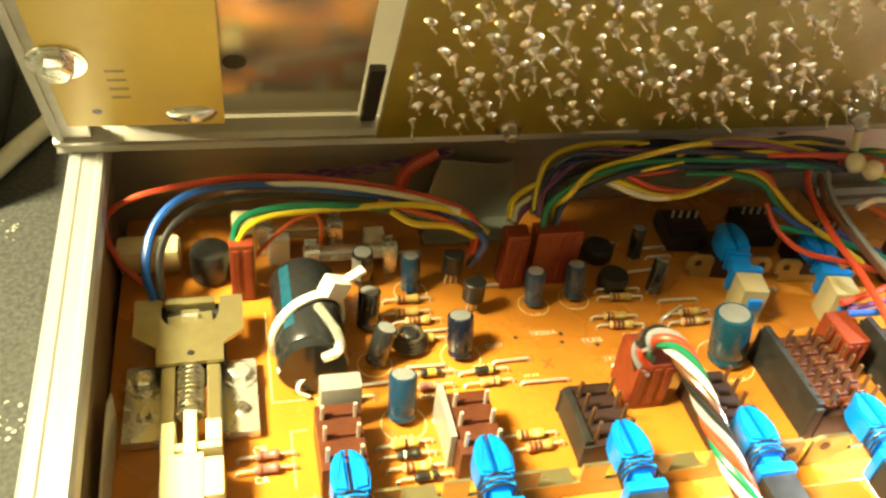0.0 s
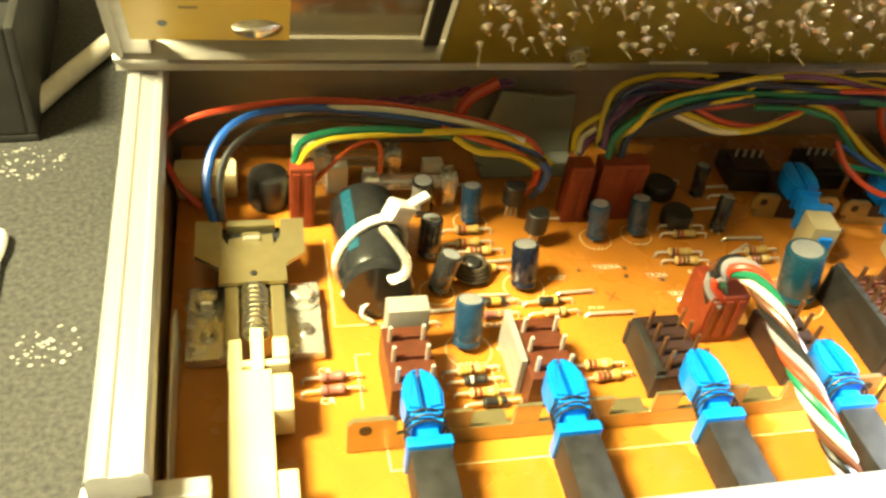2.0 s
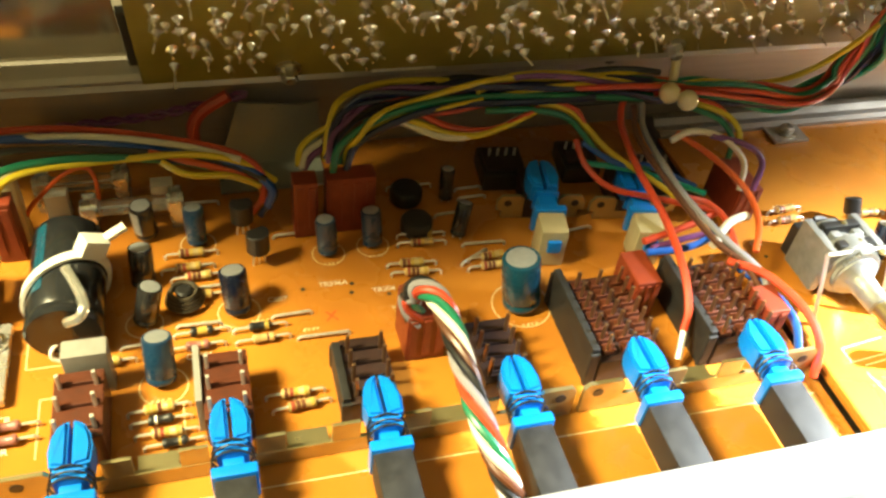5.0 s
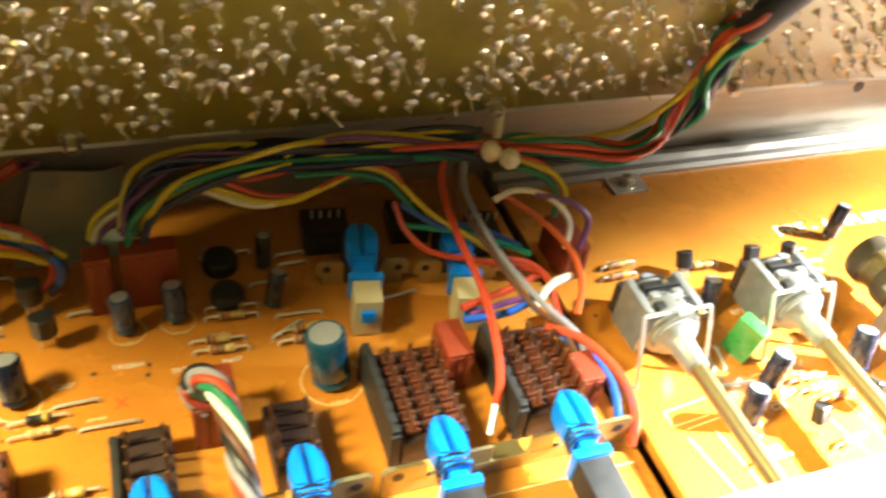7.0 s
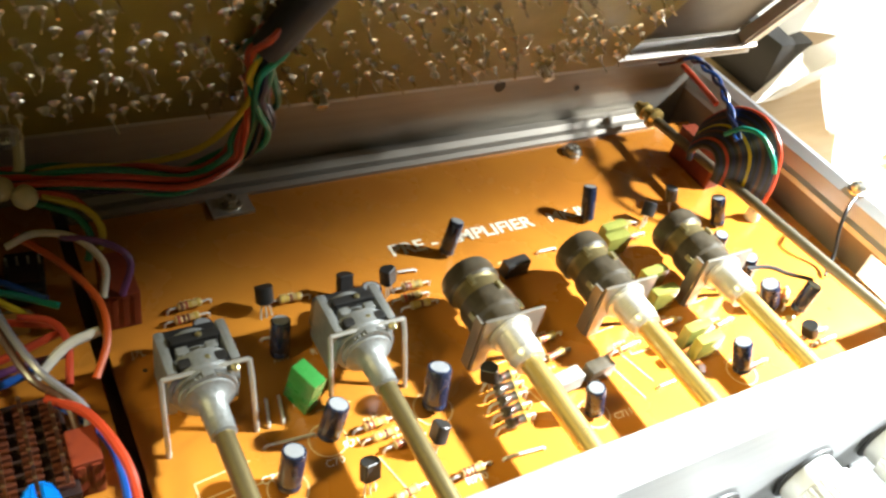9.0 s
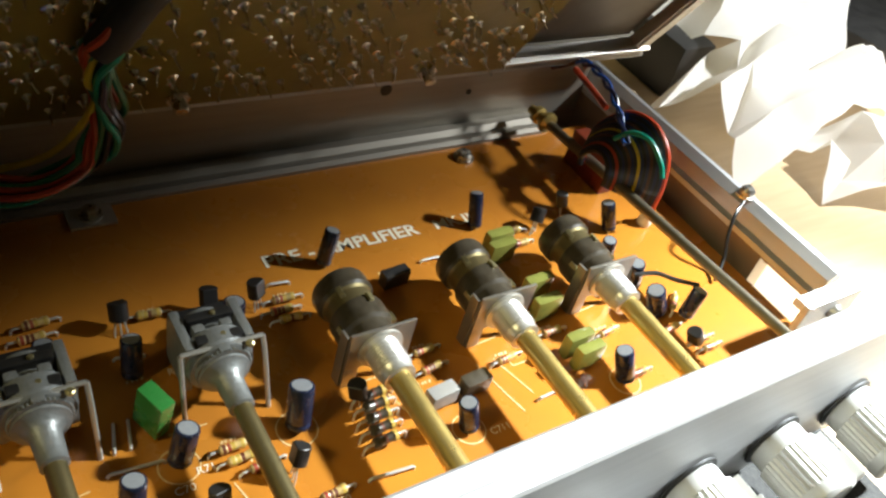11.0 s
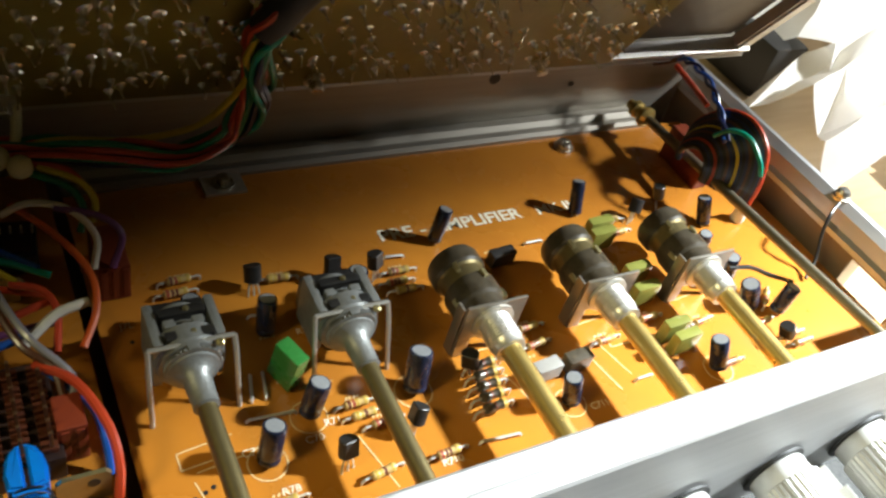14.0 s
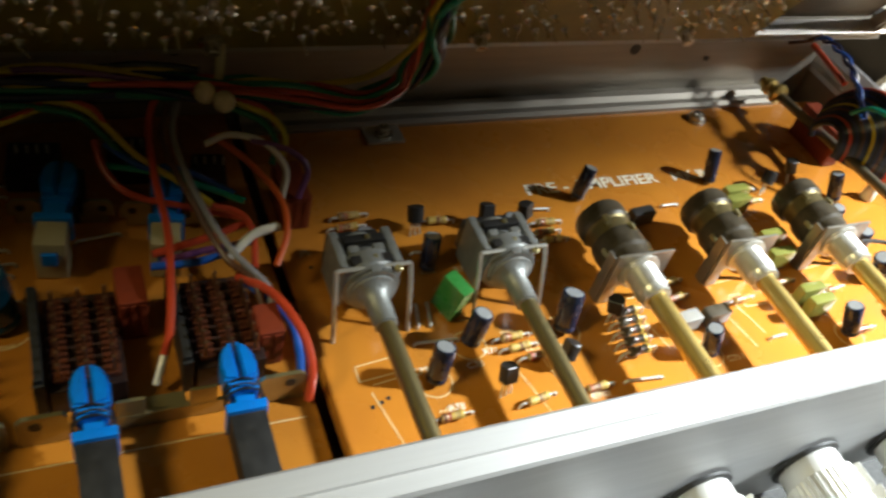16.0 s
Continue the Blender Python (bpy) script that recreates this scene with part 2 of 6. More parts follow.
FRONT = [(0.0800, FLOOR), (0.0800, 0.0215), (0.0806, 0.0225), (0.0840, 0.0225), (0.0843, 0.0219), (0.0849, 0.0219), (0.0852, 0.0225), (0.0905, 0.0225), (0.0915, 0.0215), (0.0915, 0.0170), (0.0860, 0.0165), (0.0860, FLOOR)]
part("front_panel", extrusion(FRONT, -0.0600, 0.4480), M_FRONT, chassis, "satin silver front panel with a folded top edge")
for x0, x1, y, top in ((-0.0525, -0.0330, 0.1000, 0.0224), (0.3950, 0.4235, 0.0990, 0.0190)):
    bm = box(x0, x1, y, y + 0.0035, top - 0.0030, top, 0.0004)
    box(x0, x1, y - 0.0020, y, -0.010, top, 0.0004, bm)
    part("corner_bracket", bm, M_ALU_SIDE, chassis)
part("screw", disc_screw(0.0024, 0.0022, pose(-0.0460, 0.0978, 0.0160, 90, 0, 0)), M_STEEL, chassis)
part("screw", disc_screw(0.0024, 0.0022, pose(0.4120, 0.0968, 0.0125, 90, 0, 0)), M_STEEL, chassis)
part("screw", disc_screw(0.0026, 0.0035, pose(0.4195, 0.1460, 0.0180, 0, 0, 20)), M_STEEL, chassis)

# ---- circuit boards ----
left_board = thing("circuit_board", "orange-brown amplifier circuit board with white printed outlines", "circuit board")
part("board", box(-0.0440, 0.1730, 0.0945, 0.2275, -0.0016, 0.0, 0.0002), M_BOARD, left_board)
right_board = thing("circuit_board", "orange-brown pre-amplifier circuit board with white lettering", "circuit board")
part("board", box(0.1762, 0.4100, 0.0945, 0.2165, -0.0016, 0.0, 0.0002), M_BOARD, right_board)

# ---- opened upper deck ----
LID = pose(0, 0.2175, 0.0310, 119, 0, 0)
deck = thing("upper_chassis_deck", "silver aluminium upper deck frame folded open over the chassis", "amplifier deck", LID)
RAIL_D = [(-0.0005, -0.004), (-0.0005, 0.0010), (0.0010, 0.0020), (0.0022, 0.0008), (0.0034, 0.0008), (0.0042, 0.0018), (0.0056, 0.0018), (0.0060, 0.0), (0.0060, -0.004)]
part("bottom_rail", extrusion(RAIL_D, -0.0560, 0.4250), M_DECKRAIL, deck)
for a, b in ((-0.0560, -0.0470), (0.4170, 0.4250)):
    bm = box(a, b, 0.0062, 0.1650, -0.004, 0.0006, 0.0004)
    box(a + 0.001, a + 0.0025, 0.0062, 0.1650, 0.0006, 0.0016, 0.0002, bm)
    part("side_rail", bm, M_DECKRAIL, deck)
# added plate, out of view, that keeps the room light off the back panel
part("unseen_light_stop", box(-0.0560, 0.4250, 0.0, 0.0015, -0.0600, -0.0042), M_DULLPLATE, deck)
part("shield_plate", box(-0.0468, 0.0190, 0.0062, 0.1650, -0.0060, -0.0050), M_TIN, deck, "bright reflecting tinplate")
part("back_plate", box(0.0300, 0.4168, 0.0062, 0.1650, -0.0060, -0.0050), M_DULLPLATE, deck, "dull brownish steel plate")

solder_board = thing("circuit_board", "olive-brown circuit board seen from its solder side", "circuit board", LID)
part("board", box(0.0226, 0.3500, 0.0095, 0.1630, 0.0034, 0.0050, 0.0002), M_SOLDER_BOARD, solder_board)
tan_board = thing("circuit_board", "small tan circuit board screwed to the open deck", "circuit board", LID)
part("board", box(-0.0500, -0.0150, 0.0190, 0.1630, 0.0034, 0.0050, 0.0002), M_TAN_BOARD, tan_board)

# ---- materials of the components ----
M_SLEEVE = material("blue_sleeve", (0.015, 0.055, 0.115), 0.28, 0, (0.008, 0.03, 0.07), 300, 0.6, vary=0.3, coat=0.3)
M_NAVY = material("navy_sleeve", (0.012, 0.018, 0.045), 0.25, 0, (0.006, 0.01, 0.02), 300, 0.6, vary=0.3, coat=0.3)
M_TEAL = material("teal_sleeve", (0.008, 0.065, 0.105), 0.25, 0, (0.005, 0.045, 0.08), 250, 0.6, coat=0.3)
M_GREY_SLEEVE = material("grey_sleeve", (0.012, 0.012, 0.012), 0.18, 0, (0.03, 0.03, 0.03), 250, 0.4, coat=0.6)
M_GREY_STRIPE = material("grey_stripe", (0.30, 0.30, 0.29), 0.3, 0, (0.20, 0.20, 0.20), 900, 0.3, coat=0.4)
M_STRIPE = material("printed_stripe", (0.22, 0.27, 0.34), 0.4, 0, (0.10, 0.14, 0.2), 900, 0.3)
M_CAN = material("can_aluminium", (0.56, 0.58, 0.60), 0.32, 0.65, (0.44, 0.46, 0.48), 600, 0.6)
M_LEAD = material("tinned_lead", (0.76, 0.74, 0.68), 0.34, 0.55, (0.64, 0.61, 0.54), 900, 0.6)
M_SOLDER = material("solder", (0.74, 0.70, 0.60), 0.22, 0.9, (0.60, 0.56, 0.46), 700, 0.5, 0.1, 1200)
M_BLACK = material("black_epoxy", (0.012, 0.012, 0.012), 0.38, 0, (0.022, 0.02, 0.018), 500, 0.6, 0.08, 1500)
M_GLOSS = material("glossy_black_film", (0.010, 0.012, 0.014), 0.2, 0, (0.016, 0.017, 0.018), 60, 0.6, 0.05, 200, coat=0.3)
M_BLACKROD = material("black_plastic", (0.008, 0.0078, 0.0075), 0.55, 0, (0.017, 0.0165, 0.0155), 260, 0.35, 0.12, 900)
M_TAN = material("tan_resistor", (0.52, 0.38, 0.16), 0.3, 0, (0.43, 0.30, 0.11), 700, 0.6, vary=0.3, coat=0.2)
M_BAND = [material("band_" + n, c, 0.4) for n, c in (("brown", (0.12, 0.03, 0.012)), ("gold", (0.5, 0.33, 0.06)), ("yellow", (0.48, 0.32, 0.05)), ("red", (0.30, 0.045, 0.02)))]
M_PURPLE = material("purple_diode", (0.34, 0.14, 0.12), 0.3, 0, (0.26, 0.10, 0.08), 800, 0.5)
M_OLIVE = material("olive_epoxy", (0.22, 0.225, 0.055), 0.2, 0, (0.15, 0.155, 0.03), 300, 0.6, 0.1, 400, vary=0.15, coat=0.5)
M_GREEN = material("green_film", (0.032, 0.20, 0.04), 0.28, 0, (0.022, 0.15, 0.028), 200, 0.6, coat=0.3)
M_GREYPLATE = material("pale_grey_plate", (0.25, 0.26, 0.21), 0.3, 0.4, (0.27, 0.28, 0.24), 90, 0.6, 0.2, 150)
M_GREYBOX = material("grey_box", (0.28, 0.27, 0.25), 0.4, 0, (0.22, 0.21, 0.19), 400, 0.6)
M_BLUE = material("blue_plastic", (0.0, 0.20, 0.72), 0.36, 0, (0.0, 0.155, 0.60), 300, 0.6, 0.05, 900, coat=0.2)
M_BROWN = material("brown_phenolic", (0.105, 0.028, 0.012), 0.35, 0, (0.06, 0.017, 0.008), 350, 0.6, 0.06, 900)
M_DARKSWITCH = material("dark_brown_switch", (0.030, 0.011, 0.007), 0.5, 0, (0.016, 0.007, 0.005), 350, 0.6, 0.06, 900)
M_DKBROWN = material("dark_phenolic", (0.034, 0.026, 0.016), 0.32, 0, (0.075, 0.062, 0.042), 350, 0.5, 0.06, 900, coat=0.2)
M_COPPERPIN = material("tarnished_copper_pin", (0.50, 0.30, 0.16), 0.3, 0.9, (0.36, 0.20, 0.10), 900, 0.6)
M_REDPLUG = material("rust_red_plug", (0.22, 0.034, 0.010), 0.45, 0, (0.16, 0.024, 0.008), 350, 0.6, 0.05, 900)
M_CREAM = material("cream_plastic", (0.68, 0.61, 0.35), 0.4, 0, (0.60, 0.53, 0.29), 120, 0.6, 0.04, 700, coat=0.1)
M_TANBOX = material("tan_plastic", (0.46, 0.40, 0.24), 0.4, 0, (0.38, 0.32, 0.18), 160, 0.6, 0.05, 700)
M_WHITE = material("white_nylon", (0.80, 0.78, 0.72), 0.35, 0, (0.72, 0.70, 0.63), 200, 0.6)
M_BRASS = material("brass", (0.74, 0.55, 0.19), 0.3, 0.8, (0.60, 0.43, 0.13), 220, 0.6, 0.08, 600)
M_DULLBRASS = material("dull_brass", (0.29, 0.235, 0.11), 0.35, 0.8, (0.21, 0.165, 0.075), 260, 0.6, 0.08, 600)
M_RODSTEEL = material("dull_rod_steel", (0.30, 0.26, 0.18), 0.36, 0.85, (0.22, 0.19, 0.13), 260, 0.6, 0.08, 600)
M_BRACKET = material("dull_bracket_steel", (0.38, 0.35, 0.30), 0.32, 0.8, (0.30, 0.275, 0.235), 120, 0.6, 0.03, 300)
M_BUSH = material("turned_bushing_steel", (0.66, 0.64, 0.58), 0.34, 0.7, (0.56, 0.54, 0.48), 500, 0.6, 0.05, 1500)
M_CAST = material("die_cast_zinc", (0.29, 0.295, 0.28), 0.45, 0.5, (0.19, 0.195, 0.185), 350, 0.6, 0.5, 900)
M_PLATED = material("yellow_plated_steel", (0.45, 0.39, 0.20), 0.32, 0.8, (0.36, 0.31, 0.15), 200, 0.6, 0.06, 700)
M_KNOB = material("silver_knob", (0.62, 0.62, 0.60), 0.5, 0.3, (0.54, 0.54, 0.52), 250, 0.6)
M_SILK = material("white_print", (0.82, 0.76, 0.60), 0.6, 0, (0.74, 0.66, 0.48), 900, 0.5)
M_FAINT = material("faint_print", (0.74, 0.58, 0.32), 0.6, 0, (0.62, 0.42, 0.16), 700, 0.5)
M_REDINK = material("red_ink", (0.52, 0.05, 0.01), 0.6, 0, (0.5, 0.09, 0.012), 900, 0.5)
M_GLASS = material("fuse_glass", (0.9, 0.9, 0.88), 0.05, 0, (0.85, 0.85, 0.82), 300, 0.5, alpha=0.9)
M_GLUE = material("clear_glue", (0.92, 0.90, 0.82), 0.08, 0, (0.86, 0.83, 0.74), 200, 0.5, alpha=0.85, coat=0.8)
M_PAPER = material("white_tissue", (0.84, 0.83, 0.80), 0.85, 0, (0.80, 0.79, 0.76), 120, 0.5, 0.35, 900)
tissue_nodes = M_PAPER.node_tree.nodes
thin, blend_node = tissue_nodes.new("ShaderNodeBsdfTranslucent"), tissue_nodes.new("ShaderNodeMixShader")
thin.inputs["Color"].default_value = (0.86, 0.85, 0.82, 1)
blend_node.inputs["Fac"].default_value = 0.4
M_PAPER.node_tree.links.new(tissue_nodes["Principled BSDF"].outputs["BSDF"], blend_node.inputs[1])
M_PAPER.node_tree.links.new(thin.outputs["BSDF"], blend_node.inputs[2])
M_PAPER.node_tree.links.new(blend_node.outputs["Shader"], tissue_nodes["Material Output"].inputs["Surface"])
M_CHALK = material("pale_chalk", (0.34, 0.33, 0.30), 0.9, 0, (0.16, 0.16, 0.15), 600, 0.6)
M_DARKBOX = material("dark_grey_plastic", (0.013, 0.013, 0.013), 0.5, 0, (0.022, 0.0215, 0.0205), 90, 0.5, 0.1, 500)
WIRE = {n: material(n + "_wire", c, 0.32, 0, tuple(v * 0.8 for v in c), 260, 0.6, coat=0.25) for n, c in (
    ("red", (0.52, 0.055, 0.018)), ("orange", (0.62, 0.10, 0.015)), ("yellow", (0.66, 0.50, 0.02)), ("green", (0.008, 0.17, 0.085)), ("teal", (0.0, 0.30, 0.20)),
    ("blue", (0.012, 0.09, 0.42)), ("navy", (0.012, 0.02, 0.07)), ("black", (0.012, 0.012, 0.012)), ("white", (0.74, 0.70, 0.58)), ("grey", (0.26, 0.25, 0.27)),
    ("purple", (0.16, 0.05, 0.17)), ("brown", (0.10, 0.035, 0.015)), ("sky", (0.10, 0.36, 0.62)))}


def upright(base, top):
    """The pose of a thing whose foot is at base and whose axis points to top."""
    b, way = Vector(base), Vector(top) - Vector(base)
    return Matrix.Translation(b) @ way.to_track_quat("Z", "Y").to_matrix().to_4x4()


# ---- electrolytic capacitors ----
def can_capacitor(d, h, sleeve, label, m, group):
    r, foot = d / 2, 0.0009
    c = thing("electrolytic_capacitor", label, "capacitor", m, group)
    part("sleeve", lathe([(r * 0.80, foot), (r * 0.96, foot + 0.0003), (r, foot + 0.0008), (r, foot + h * 0.10), (r * 0.93, foot + h * 0.14), (r, foot + h * 0.18), (r, h - 0.0006), (r * 0.95, h - 0.0001), (r * 0.80, h)], 24), sleeve, c, smooth=True)
    part("top", lathe([(r * 0.80, h - 0.0004), (r * 0.79, h + 0.0001), (0, h + 0.00015)], 20), M_CAN, c, "bare aluminium top", smooth=True)
    stripe = bmesh.new()
    rows = [[stripe.verts.new((r * 1.012 * math.cos(a), r * 1.012 * math.sin(a), z)) for a in (radians(-118 + (13 if sleeve is M_GREY_SLEEVE else 9) * k) for k in range(6))] for z in (foot + h * 0.2, h * 0.93)]
    for k in range(5):
        stripe.faces.new((rows[0][k], rows[0][k + 1], rows[1][k + 1], rows[1][k]))
    part("stripe", stripe, M_GREY_STRIPE if sleeve is M_GREY_SLEEVE else M_STRIPE, c, "pale printed polarity stripe")
    for s in (-1, 1):
        part("lead", tube([(s * r * 0.45, 0, -0.0008), (s * r * 0.45, 0, foot + 0.0005)], 0.0003, 6), M_LEAD, c)
    return c


LEFT_CAPS = "small capacitors on the amplifier board"
for bx, by, tx, ty, d, h, sleeve in (
        (0.0308, 0.1893, 0.0305, 0.1915, 0.0052, 0.0112, M_SLEEVE), (0.0390, 0.1640, 0.0384, 0.1670, 0.0066, 0.0120, M_NAVY), (0.0207, 0.1460, 0.0210, 0.1495, 0.0066, 0.0122, M_SLEEVE),
        (0.0633, 0.1805, 0.0626, 0.1820, 0.0053, 0.0112, M_SLEEVE), (0.0753, 0.1817, 0.0748, 0.1838, 0.0053, 0.0112, M_SLEEVE),
        (0.0184, 0.1943, 0.0180, 0.1940, 0.0058, 0.0112, M_GREY_SLEEVE), (0.0172, 0.1765, 0.0177, 0.1790, 0.0058, 0.0112, M_GREY_SLEEVE), (0.0172, 0.1640, 0.0200, 0.1658, 0.0056, 0.0112, M_GREY_SLEEVE),
        (0.0992, 0.1965, 0.0996, 0.1985, 0.0042, 0.0105, M_GREY_SLEEVE), (0.0985, 0.1812, 0.1012, 0.1850, 0.0045, 0.0105, M_GREY_SLEEVE)):
    kind = {M_SLEEVE: "small blue", M_NAVY: "dark navy"}.get(sleeve, "glossy black and grey-striped")
    can_capacitor(d, h, sleeve, kind + " electrolytic capacitor standing on the amplifier board", upright((bx, by, 0), (tx, ty, 0.011)), LEFT_CAPS)
can_capacitor(0.0096, 0.0160, M_TEAL, "large teal electrolytic capacitor standing on the amplifier board", upright((0.1082, 0.1545, 0), (0.1062, 0.1560, 0.016)), LEFT_CAPS)
RIGHT_CAPS = "small capacitors on the pre-amplifier board"
for bx, by, tx, ty, d, h in (
        (0.2745, 0.1749, 0.2772, 0.1768, 0.0046, 0.0120), (0.3293, 0.1756, 0.3297, 0.1803, 0.0046, 0.0122), (0.1968, 0.1595, 0.1972, 0.1613, 0.0050, 0.0110), (0.2410, 0.1580, 0.2415, 0.1598, 0.0056, 0.0115),
        (0.2146, 0.1537, 0.2150, 0.1563, 0.0051, 0.0115), (0.2166, 0.1270, 0.2190, 0.1285, 0.0056, 0.0110), (0.2034, 0.1176, 0.2048, 0.1200, 0.0056, 0.0115), (0.2447, 0.1259, 0.2460, 0.1293, 0.0062, 0.0125),
        (0.2846, 0.1098, 0.2820, 0.1112, 0.0050, 0.0110), (0.3366, 0.1065, 0.3337, 0.1101, 0.0054, 0.0115), (0.3760, 0.1606, 0.3733, 0.1640, 0.0048, 0.0115), (0.3640, 0.1490, 0.3622, 0.1493, 0.0046, 0.0095),
        (0.3660, 0.1365, 0.3628, 0.1367, 0.0050, 0.0110), (0.3655, 0.1240, 0.3605, 0.1258, 0.0060, 0.0112), (0.3730, 0.1195, 0.3755, 0.1202, 0.0050, 0.0110)):
    can_capacitor(d, h, M_NAVY, "dark navy electrolytic capacitor standing on the pre-amplifier board", upright((bx, by, 0), (tx, ty, 0.0115)), RIGHT_CAPS)


def drum(d, h, label, x, y):
    """A low black drum-shaped part with a rounded top."""
    c = thing("round_capacitor", label, "capacitor", pose(x, y, 0), LEFT_CAPS)
    part("body", lathe([(d * 0.46, 0.0004), (d / 2, 0.0010), (d / 2, h * 0.8), (d * 0.44, h * 0.96), (d * 0.3, h), (0, h)], 24), M_BLACK, c, smooth=True)
    for s in (-1, 1):
        part("lead", tube([(s * d * 0.25, 0, -0.0008), (s * d * 0.25, 0, 0.0008)], 0.0003, 6), M_LEAD, c)


drum(0.0106, 0.0098, "round black capacitor standing near the chassis corner", -0.0210, 0.2010)
drum(0.0092, 0.0050, "low round black capacitor on the amplifier board", 0.0880, 0.1985)
drum(0.0088, 0.0050, "low round black capacitor on the amplifier board", 0.0880, 0.1855)

# large lying reservoir capacitor, tied down
big = thing("reservoir_capacitor", "large black lying capacitor with a blue stripe, tied down", "capacitor", pose(0.0016, 0, 0.0086))
SLIM = Matrix.Diagonal((0.94, 1, 0.94, 1))
AX = SLIM @ pose(0, 0.1870, 0, 90, 0, 0) @ Matrix.Diagonal((1, 1, 0.9, 1))
part("sleeve", lathe([(0.0070, 0), (0.0084, 0.0003), (0.0088, 0.0010), (0.0088, 0.0290), (0.0082, 0.0305), (0.0088, 0.0318), (0.0088, 0.0335), (0.0082, 0.0342), (0.0068, 0.0343)], 36, AX), M_GLOSS, big, smooth=True)
part("end_cap", lathe([(0.0068, 0.0338), (0.0066, 0.0333), (0.0040, 0.0333), (0.0038, 0.0338), (0, 0.0338)], 28, AX), M_BLACKROD, big, "matt black rubber end", smooth=True)
bm = bmesh.new()
rows = [[bm.verts.new((0.00835 * math.cos(a), y, 0.00835 * math.sin(a))) for a in (radians(116 + 4 * k) for k in range(6))] for y in (0.1640, 0.1850)]
for k in range(5):
    bm.faces.new((rows[0][k], rows[0][k + 1], rows[1][k + 1], rows[1][k]))
part("stripe", bm, M_TEAL, big, "blue printed stripe")
tie = thing("cable_tie", "white nylon cable tie round the large capacitor", "cable tie")
ring = [(0.0016 + 0.0086 * math.cos(a), 0.1705 + 0.0045 * math.cos(a), 0.0086 + 0.0086 * math.sin(a)) for a in (radians(-60 + 12 * k) for k in range(26))]
bm = bmesh.new()
strap = [[bm.verts.new((q[0] + dx * (q[0] - 0.0016), q[1] + dy, q[2] + dx * (q[2] - 0.0086))) for dx, dy in ((0, -0.0013), (0, 0.0013), (0.10, 0.0013), (0.10, -0.0013))] for q in ring]
for a, b in zip(strap, strap[1:]):
    for k in range(4):
        bm.faces.new((a[k], a[(k + 1) % 4], b[(k + 1) % 4], b[k]))
part("strap", bm, M_WHITE, tie)
part("head", box(-0.0030, 0.0030, -0.0022, 0.0022, -0.0022, 0.0026, 0.0007), M_WHITE, tie, m=pose(0.0082, 0.1745, 0.0168, 0, 30, 25), smooth=True)
part("tail", box(0, 0.0065, -0.0012, 0.0012, -0.0005, 0.0005, 0.0002), M_WHITE, tie, m=pose(0.0100, 0.1756, 0.0172, 0, -14, 25))
glue = thing("glue_string", "glossy clear glue drip on the large capacitor", "glue")
part("drip", tube(glide([(0.0033, 0.1667, 0.0185), (0.0053, 0.1620, 0.0185), (0.0072, 0.1562, 0.0180), (0.0063, 0.1536, 0.0165), (0.0033, 0.1536, 0.0150)], 6), 0.0011, 8), M_GLUE, glue, smooth=True)
part("tail", tube(glide([(0.0013, 0.1571, 0.0060), (-0.0013, 0.1562, 0.0050), (-0.0020, 0.1550, 0.0030), (0.0005, 0.1548, 0.0010)], 6), 0.0005, 6), M_WHITE, glue, smooth=True)

# ---- transistors ----
def transistor(m, label, group, lift=0.0040, r=0.0024, tall=0.0047):
    t = thing("transistor", label, "transistor", m, group)
    outline = [(r * math.cos(a), r * math.sin(a)) for a in (radians(-40 + 260 * k / 14) for k in range(15))]
    bm = slab(outline, tall, Matrix.Translation((0, 0, lift)))
    bmesh.ops.bevel(bm, geom=[e for e in bm.edges if abs(e.verts[0].co.z - e.verts[1].co.z) < 1e-6], offset=0.0002, segments=1, affect="EDGES")
    part("body", bm, M_BLACK, t)
    for k in (-1, 0, 1):
        part("leg", tube([(k * 0.0016, 0, -0.0008), (k * 0.0016, 0, 0.0006), (k * 0.0010, 0, lift + 0.0003)], 0.00025, 5), M_LEAD, t)


for x, y, tx, ty, turn in ((0.2161, 0.1675, 0.2162, 0.1725, 10), (0.2378, 0.1656, 0.2384, 0.1700, 190), (0.2510, 0.1650, 0.2503, 0.1676, 200), (0.3477, 0.1679, 0.3515, 0.1722, 60),
                           (0.3634, 0.1727, 0.3623, 0.1751, 30), (0.2381, 0.1138, 0.2415, 0.1177, 120), (0.2200, 0.1100, 0.2206, 0.1139, 200), (0.3676, 0.1080, 0.3630, 0.1095, 30), (0.2618, 0.1262, 0.2600, 0.1275, 80)):
    transistor(upright((x, y, 0), (tx, ty, 0.009)) @ pose(0, 0, 0, 0, 0, turn), "small black transistor on thin bare legs on the pre-amplifier board", "transistors on the pre-amplifier board")
for x, y, turn in ((0.0425, 0.1917, 180), (0.0455, 0.1800, 200)):
    transistor(pose(x, y, 0, 0, 0, turn), "small black transistor standing on the amplifier board", "transistors on the amplifier board", 0.0048, 0.0029, 0.0060)


